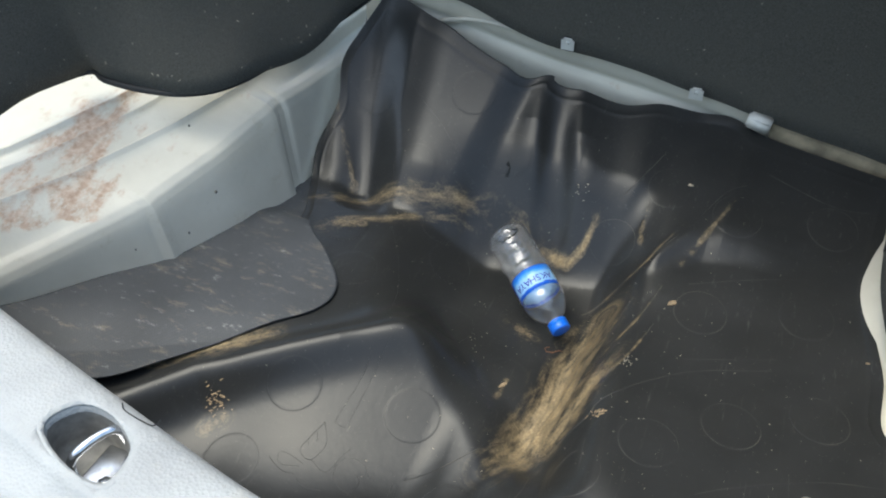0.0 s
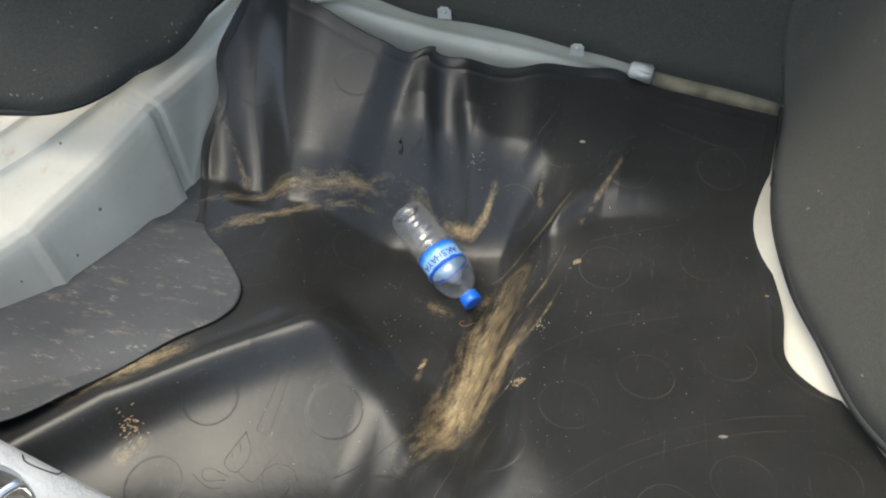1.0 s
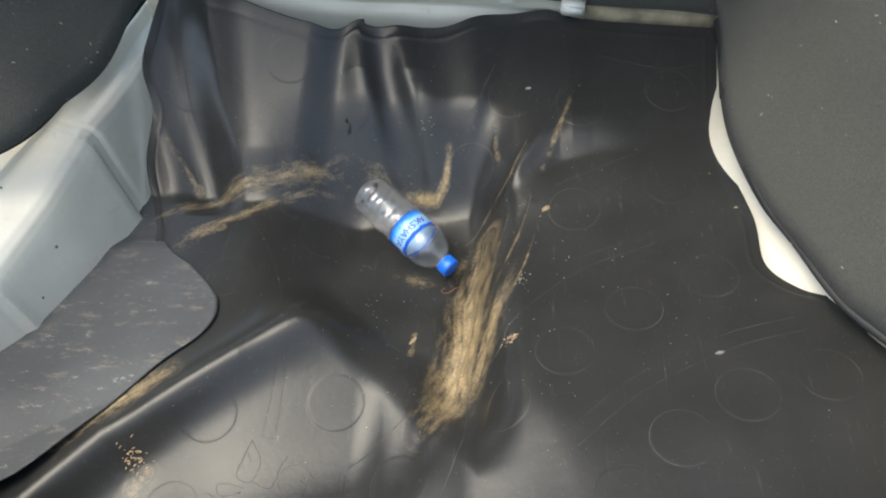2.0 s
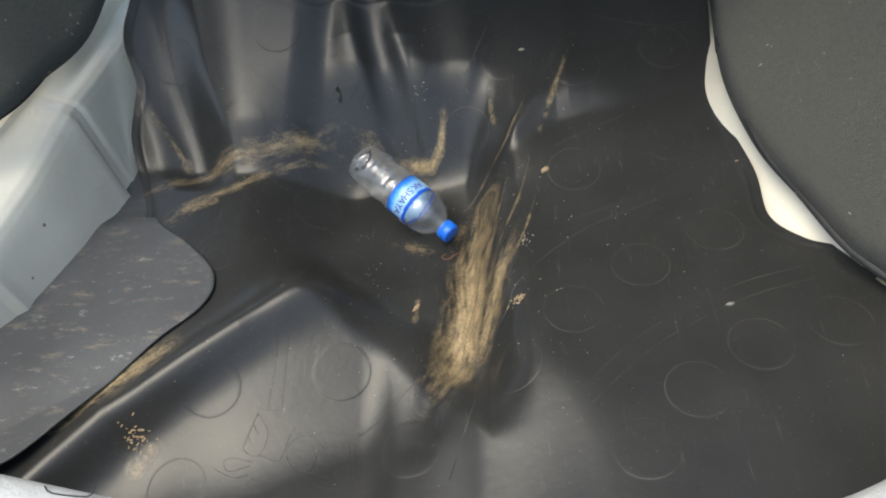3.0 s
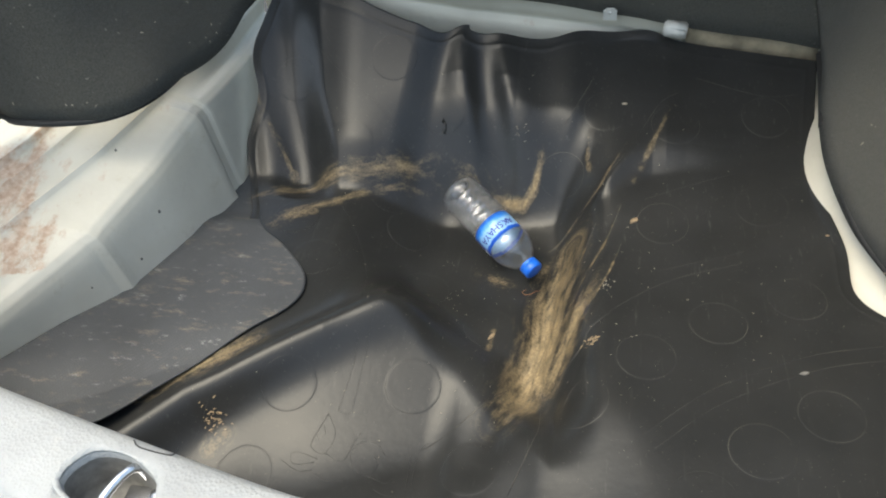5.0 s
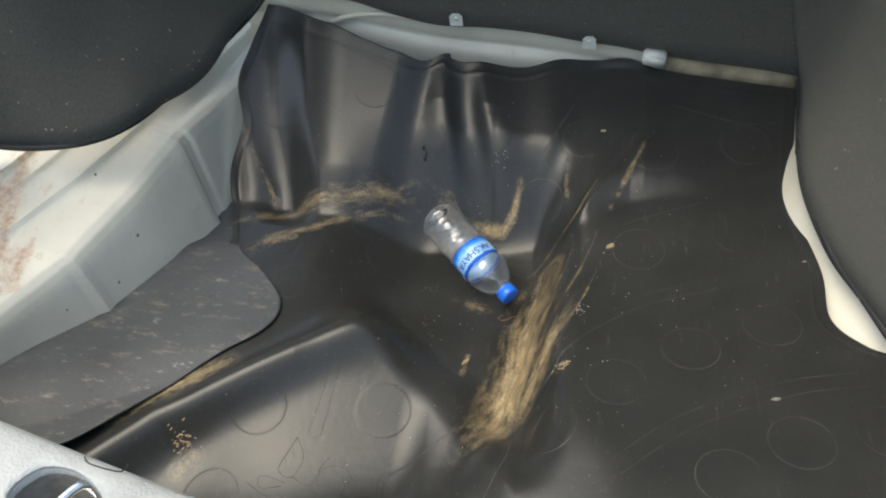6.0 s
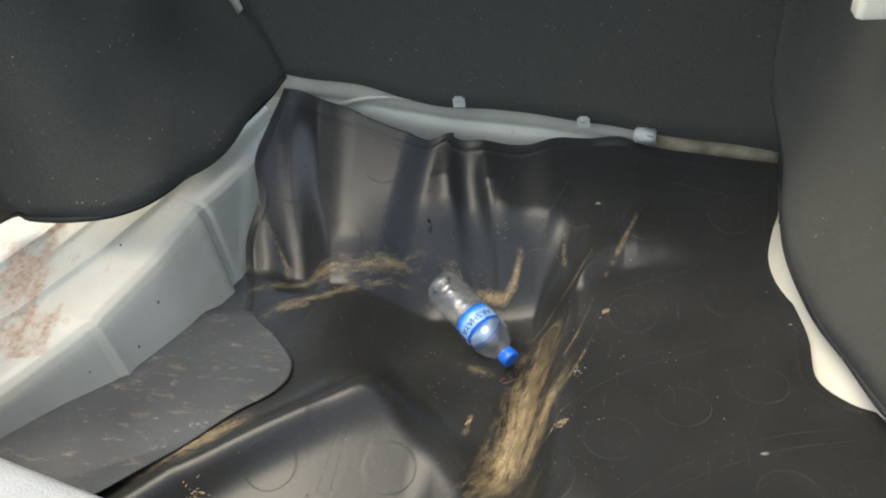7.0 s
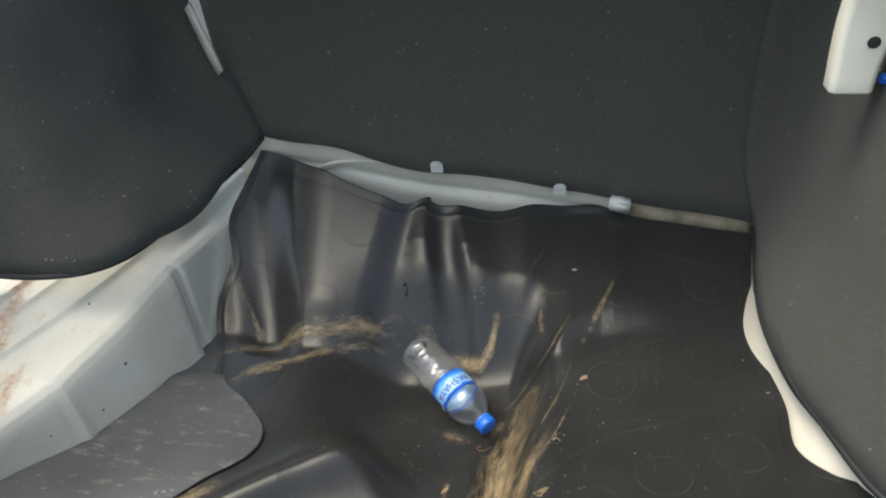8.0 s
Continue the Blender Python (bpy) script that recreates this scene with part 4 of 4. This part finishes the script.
# ---- water bottle ----
def water_bottle():
    cap_end, base_end = Vector((-0.048, -0.087, -0.040)), Vector((-0.184, 0.042, 0.010))
    axis = (cap_end - base_end)
    L = axis.length
    rot = axis.to_track_quat("Z", "Y").to_matrix().to_4x4()
    root = new("water_bottle")
    root.matrix_world = Matrix.Translation(base_end) @ rot
    R = 0.0335
    k = L / 0.205
    prof = [(0.012, 0.006), (0.022, 0.001), (0.027, 0.001), (R - 0.001, 0.007), (R, 0.014)]
    z = 0.020
    while z < 0.080:
        prof += [(R, z), (R - 0.0016, z + 0.004), (R - 0.0016, z + 0.006), (R, z + 0.010)]
        z += 0.0125
    prof += [(R, 0.0915), (R - 0.0022, 0.094), (R - 0.0022, 0.134), (R, 0.137), (R, 0.143), (R - 0.002, 0.155), (R - 0.007, 0.168), (R - 0.014, 0.177), (0.0135, 0.182), (0.0125, 0.186), (0.0125, 0.192)]
    prof = [(r, h * k) for r, h in prof]
    PET = glass_like("clear_pet", (0.98, 0.99, 1.0), 0.012, 0.985)
    bm = bmesh.new()
    lathe(bm, prof, 56, False)
    # spiral waves of the grip
    for v in bm.verts:
        if 0.018 * k < v.co.z < 0.095 * k:
            a = math.atan2(v.co.y, v.co.x)
            f = 1 + 0.03 * math.sin(3 * a + v.co.z * 170)
            v.co.x *= f
            v.co.y *= f
    body = part("body", bm, PET, root, "clear ribbed plastic")
    thicken(body, 0.0005)
    body.visible_shadow = False
    # label sleeve
    m, n, l, b = material("bottle_label")
    c = n.new("ShaderNodeTexCoord")
    sep = n.new("ShaderNodeSeparateXYZ")
    l.new(c.outputs["Object"], sep.inputs["Vector"])
    zz = calc(n, l, "DIVIDE", calc(n, l, "SUBTRACT", sep.outputs["Z"], 0.0945 * k), 0.0395 * k)
    wave = calc(n, l, "ADD", zz, calc(n, l, "MULTIPLY", calc(n, l, "SUBTRACT", noise_tex(n, l, 130.0, 4.0), 0.5), 0.25))
    col = ramp(n, l, wave, [(0.0, (0.012, 0.09, 0.52)), (0.14, (0.02, 0.19, 0.66)), (0.28, (0.10, 0.34, 0.74)), (0.36, (0.27, 0.50, 0.78)), (0.80, (0.29, 0.52, 0.80)), (0.84, (0.01, 0.09, 0.55)), (1.0, (0.01, 0.12, 0.62))])
    l.new(col, b.inputs["Base Color"])
    b.inputs["Roughness"].default_value = 0.35
    bm = bmesh.new()
    lathe(bm, [(R - 0.0012, 0.0945 * k), (R - 0.0010, 0.105 * k), (R - 0.0010, 0.125 * k), (R - 0.0012, 0.1335 * k)], 56, False)
    lab = thicken(part("label", bm, m, root, "blue paper label with white and navy print"), 0.0003)
    # side stripe of small print
    NAVY = plain("navy_print", (0.03, 0.035, 0.30), 0.4, 0.0, 0.05, 50, 0.0)
    PALE = plain("pale_print", (0.75, 0.80, 0.88), 0.4, 0.0, 0.05, 50, 0.0)

    def patch(name, a0, a1, z0, z1, mt, lift=0.0004):
        bm = bmesh.new()
        r = R - 0.0008 + lift
        aa = [radians(a0 + (a1 - a0) * i / 8) for i in range(9)]
        for i in range(8):
            bm.faces.new([bm.verts.new((r * math.cos(t), r * math.sin(t), h * k)) for t, h in ((aa[i], z0), (aa[i + 1], z0), (aa[i + 1], z1), (aa[i], z1))])
        return part(name, bm, mt, lab)

    up = (rot.inverted().to_3x3() @ Vector((0.18, -0.62, 0.76))).normalized()
    mid = math.degrees(math.atan2(up.y, up.x))
    # letters of the name wrapped round the sleeve
    word = "AKSHAYA"
    step = 16.5
    for i, ch in enumerate(word):
        cu = bpy.data.curves.new("letter", "FONT")
        cu.body, cu.size, cu.align_x, cu.extrude = ch, 0.0160, "CENTER", 0.0001
        tmp = new("tmp", cu)
        me = bpy.data.meshes.new_from_object(tmp.evaluated_get(bpy.context.evaluated_depsgraph_get()))
        bpy.data.objects.remove(tmp)
        a0 = radians(mid) + LETTER_DIR * radians(step) * (i - 3) + radians(LETTER_SHIFT)
        for v in me.vertices:
            a = a0 + LETTER_DIR * v.co.x / R
            zz0 = (0.1185 * k) - LETTER_DIR * (v.co.y - 0.0057) * LETTER_UP
            rr = R - 0.0003 + v.co.z
            v.co = Vector((rr * math.cos(a), rr * math.sin(a), zz0))
        finish("letter", me, NAVY, lab, smooth=False)
    patch("stripe", mid + 80 * STRIPE, mid + 120 * STRIPE, 0.0955, 0.133, NAVY)
    patch("print_panel", mid + 84 * STRIPE, mid + 104 * STRIPE, 0.122, 0.131, PALE, 0.0008)
    # blue ribbed cap
    bm = bmesh.new()
    lathe(bm, [(0.0142, 0.1865 * k), (0.0148, 0.187 * k), (0.0148, 0.1895 * k), (0.0142, 0.190 * k), (0.0150, 0.1905 * k), (0.0150, 0.2025 * k), (0.0140, 0.2045 * k), (0.0125, 0.205 * k)], 72)
    for v in bm.verts:
        if 0.1904 * k < v.co.z < 0.2026 * k:
            f = 1 + 0.012 * (1 if round(math.atan2(v.co.y, v.co.x) / (2 * math.pi / 72)) % 2 else -1)
            v.co.x *= f
            v.co.y *= f
    part("cap", bm, BLUECAP, root, "bright blue ribbed screw cap")
    return tagged(root, "clear plastic water bottle with blue label and cap", "bottle")


LETTER_DIR, LETTER_SHIFT, LETTER_UP, STRIPE = 1, 8.0, -1, 1
water_bottle()


# ---- metal clips on the cross member ----
def tab_clip(x, y, z, name="metal_clip"):
    bm = bmesh.new()
    box(bm, -0.011, 0.011, -0.0015, 0.0015, -0.010, 0.013)
    bmesh.ops.bevel(bm, geom=[e for e in bm.edges if abs(e.verts[0].co.z - e.verts[1].co.z) < 1e-5 and e.verts[0].co.z > 0 and abs(e.verts[0].co.x - e.verts[1].co.x) < 1e-5], offset=0.004, segments=3, affect="EDGES")
    o = part(name, bm, GALV, smooth=False)
    o.matrix_world = pose(x, y, z, 14, 0, 0)
    bm = bmesh.new()
    lathe(bm, [(0.0035, -0.001), (0.0035, 0.0012), (0.002, 0.002)], 12)
    r = part("rivet", bm, GALV, o)
    r.matrix_parent_inverse = Matrix.Identity(4)
    r.matrix_basis = pose(0, -0.0015, 0.005, 90, 0, 0)
    return tagged(o, "small pale metal tab clip on the cross member", "clip", "tab clips")


tab_clip(-0.178, 0.291, 0.232)
tab_clip(0.043, 0.291, 0.192)
bm = bmesh.new()
box(bm, -0.019, 0.019, -0.016, 0.010, -0.012, 0.010)
bmesh.ops.bevel(bm, geom=list(bm.edges), offset=0.003, segments=2, affect="EDGES")
o = part("metal_bracket", bm, GALV)
o.matrix_world = pose(0.150, 0.296, 0.168, 12, 8, -6)
tagged(o, "folded pale metal bracket at the end of the cross member", "bracket")

# ---- boot lid hinge arm ----
def hinge_arm():
    root = new("hinge_arm")
    root.location = (0.41, 0.0, 0.47)
    bm = bmesh.new()
    pts = [(0.410, 0.000, 0.472), (0.412, -0.01, 0.53), (0.42, -0.03, 0.60), (0.43, -0.08, 0.68), (0.44, -0.16, 0.74)]
    c = curve_through(pts, 18)
    rows = []
    for i, p in enumerate(c):
        w = 0.026 + 0.010 * sm(0, 8, i)
        rows.append([bm.verts.new((p[0] + dx, p[1] + dy, p[2])) for dx, dy in ((-w, 0.02), (-w, -0.012), (-w + 0.006, -0.018), (w - 0.006, -0.018), (w, -0.012), (w, 0.02))])
    for a, b in zip(rows, rows[1:]):
        for k in range(6):
            bm.faces.new((a[k], a[(k + 1) % 6], b[(k + 1) % 6], b[k]))
    bm.faces.new(rows[0])
    bm.faces.new(rows[-1][::-1])
    bmesh.ops.recalc_face_normals(bm, faces=bm.faces)
    under(rounded(part("arm", bm, CREAM), 0.003), root)
    bm = bmesh.new()
    lathe(bm, [(0.0075, 0.0), (0.0075, 0.002), (0.0055, 0.0022)], 20)
    o = part("bolt_hole", bm, DARK, None, "dark round hole")
    o.matrix_world = pose(0.421, -0.030, 0.541, 97, 0, 0)
    under(o, root)
    bm = bmesh.new()
    box(bm, -0.008, 0.008, -0.006, 0.006, -0.006, 0.006)
    bmesh.ops.bevel(bm, geom=list(bm.edges), offset=0.002, segments=2, affect="EDGES")
    o = part("wire_clip", bm, BLUECAP, None, "small blue plastic clip")
    o.location = (0.452, 0.0, 0.487)
    under(o, root)
    return tagged(root, "cream painted boot lid hinge arm with a hole", "hinge")


hinge_arm()

# ---- litter on the mat ----
STRAW, CHIP = plain("dry_straw", (0.30, 0.22, 0.13), 0.8, 0.0, 0.3, 200), plain("pale_crumb", (0.34, 0.30, 0.23), 0.8, 0.0, 0.3, 200)

DULL = plain("grey_crumb", (0.20, 0.19, 0.165), 0.85, 0.0, 0.3, 200)


def heap(name, cx, cy, n, spread, size, mt, label, category):
    bm = bmesh.new()
    rnd = random.Random(int(1000 * (cx + 2) + 77 * (cy + 2) * 100))
    for _ in range(n):
        x, y = cx + rnd.gauss(0, spread), cy + rnd.gauss(0, spread * 0.8)
        s = size * rnd.uniform(0.5, 1.4)
        m = Matrix.Translation(on_mat(x, y, s * 0.3)) @ Euler((rnd.uniform(-0.4, 0.4), rnd.uniform(-0.4, 0.4), rnd.uniform(0, 6.3))).to_matrix().to_4x4()
        box(bm, -s * 1.6, s * 1.6, -s * 0.5, s * 0.5, -s * 0.3, s * 0.3, m)
    return tagged(part(name, bm, mt, smooth=False), label, category, kind="stuff")


heap("straw_heap", -0.453, -0.396, 40, 0.010, 0.0014, STRAW, "little heap of dry husks on the mat", "husks")
heap("soil_heap", 0.040, -0.247, 22, 0.006, 0.0013, STRAW, "crumbs of dry earth on a crease of the mat", "crumbs")
heap("soil_crumbs", 0.058, -0.151, 18, 0.007, 0.0008, CHIP, "pale crumbs scattered along a crease", "crumbs")
heap("mat_crumbs", -0.091, 0.131, 14, 0.007, 0.0009, CHIP, "pale crumbs on the mat's slope", "crumbs")
heap("loose_grit", -0.07, -0.15, 280, 0.19, 0.00055, CHIP, "scattered pale grit on the rubber mat", "grit")


def flake(cx, cy, s, ang, mt, label):
    bm = bmesh.new()
    pts = [(math.cos(a) * s * (1 + 0.3 * math.sin(2.3 * a + cx * 50)), math.sin(a) * s * 0.45) for a in np.linspace(0, 2 * math.pi, 10)[:-1]]
    lo, hi = [bm.verts.new((x, y, 0)) for x, y in pts], [bm.verts.new((x * 0.8, y * 0.8, 0.0018)) for x, y in pts]
    bm.faces.new(lo[::-1])
    bm.faces.new(hi)
    for i in range(len(lo)):
        bm.faces.new((lo[i], lo[(i + 1) % len(lo)], hi[(i + 1) % len(lo)], hi[i]))
    o = part("crumb", bm, mt)
    o.matrix_world = Matrix.Translation(on_mat(cx, cy, 0.0003)) @ pose(0, 0, 0, 0, 0, ang)
    return tagged(o, label, "crumb", "loose crumbs")


flake(0.095, -0.023, 0.010, 40, STRAW, "curled tan wood chip on the mat")
flake(0.302, -0.286, 0.006, 20, DULL, "pale grey crumb on the mat")
flake(0.074, 0.176, 0.006, 10, CHIP, "pale grey crumb on the mat")
flake(-0.101, -0.201, 0.007, 60, STRAW, "flat tan chip of dry earth")
flake(0.365, -0.037, 0.003, 0, STRAW, "tiny rust-brown crumb on the mat")

# bent hair-thin wire near the cap
bm = bmesh.new()
tube(bm, [on_mat(x, y, 0.001) for x, y in ((-0.060, -0.100), (-0.066, -0.107), (-0.061, -0.112), (-0.052, -0.108), (-0.046, -0.100), (-0.040, -0.096))], 0.0006, 5)
tagged(part("wire_bit", bm, plain("rusty_wire", (0.22, 0.10, 0.05), 0.7)), "thin bent rusty wire on the mat", "wire")


# ---- lint caught on the felt ----
def lint(wall, count, keep, seed, label):
    """Tiny pale fibres lying on a lining, where keep(co) allows."""
    rnd = random.Random(seed)
    spots = [v for v in wall.data.vertices if keep(v.co)]
    bm = bmesh.new()
    for _ in range(count):
        v = rnd.choice(spots)
        out = v.normal if v.normal.dot(Vector((0.05, -1.0, 0.7)) - v.co) > 0 else -v.normal
        c = v.co + out * 0.0038 + Vector([rnd.uniform(-0.008, 0.008) for _ in range(3)]) * 0.8
        m = Matrix.Translation(c) @ out.to_track_quat("Z", "Y").to_matrix().to_4x4() @ Matrix.Rotation(rnd.uniform(0, 6.3), 4, "Z")
        a, w = rnd.uniform(0.0008, 0.0026), rnd.uniform(0.0003, 0.0007)
        box(bm, -a, a, -w, w, -0.0003, 0.0006, m)
    return tagged(part("lint", bm, CHIP, smooth=False), label, "lint", kind="stuff")


lint(bpy.data.objects["wall_left_lining"], 34, lambda c: c.z < 0.27 and c.y > -0.16, 5, "pale lint along the lining's lower edge")
lint(bpy.data.objects["wall_left_lining"], 22, lambda c: 0.27 < c.z < 0.55 and c.y > -0.2, 6, "pale lint on the side lining")
lint(bpy.data.objects["wall_seat_back"], 26, lambda c: c.z < 0.6, 7, "pale lint on the seat back")
lint(bpy.data.objects["wall_right_lining"], 18, lambda c: c.z < 0.4, 8, "pale lint on the side lining")
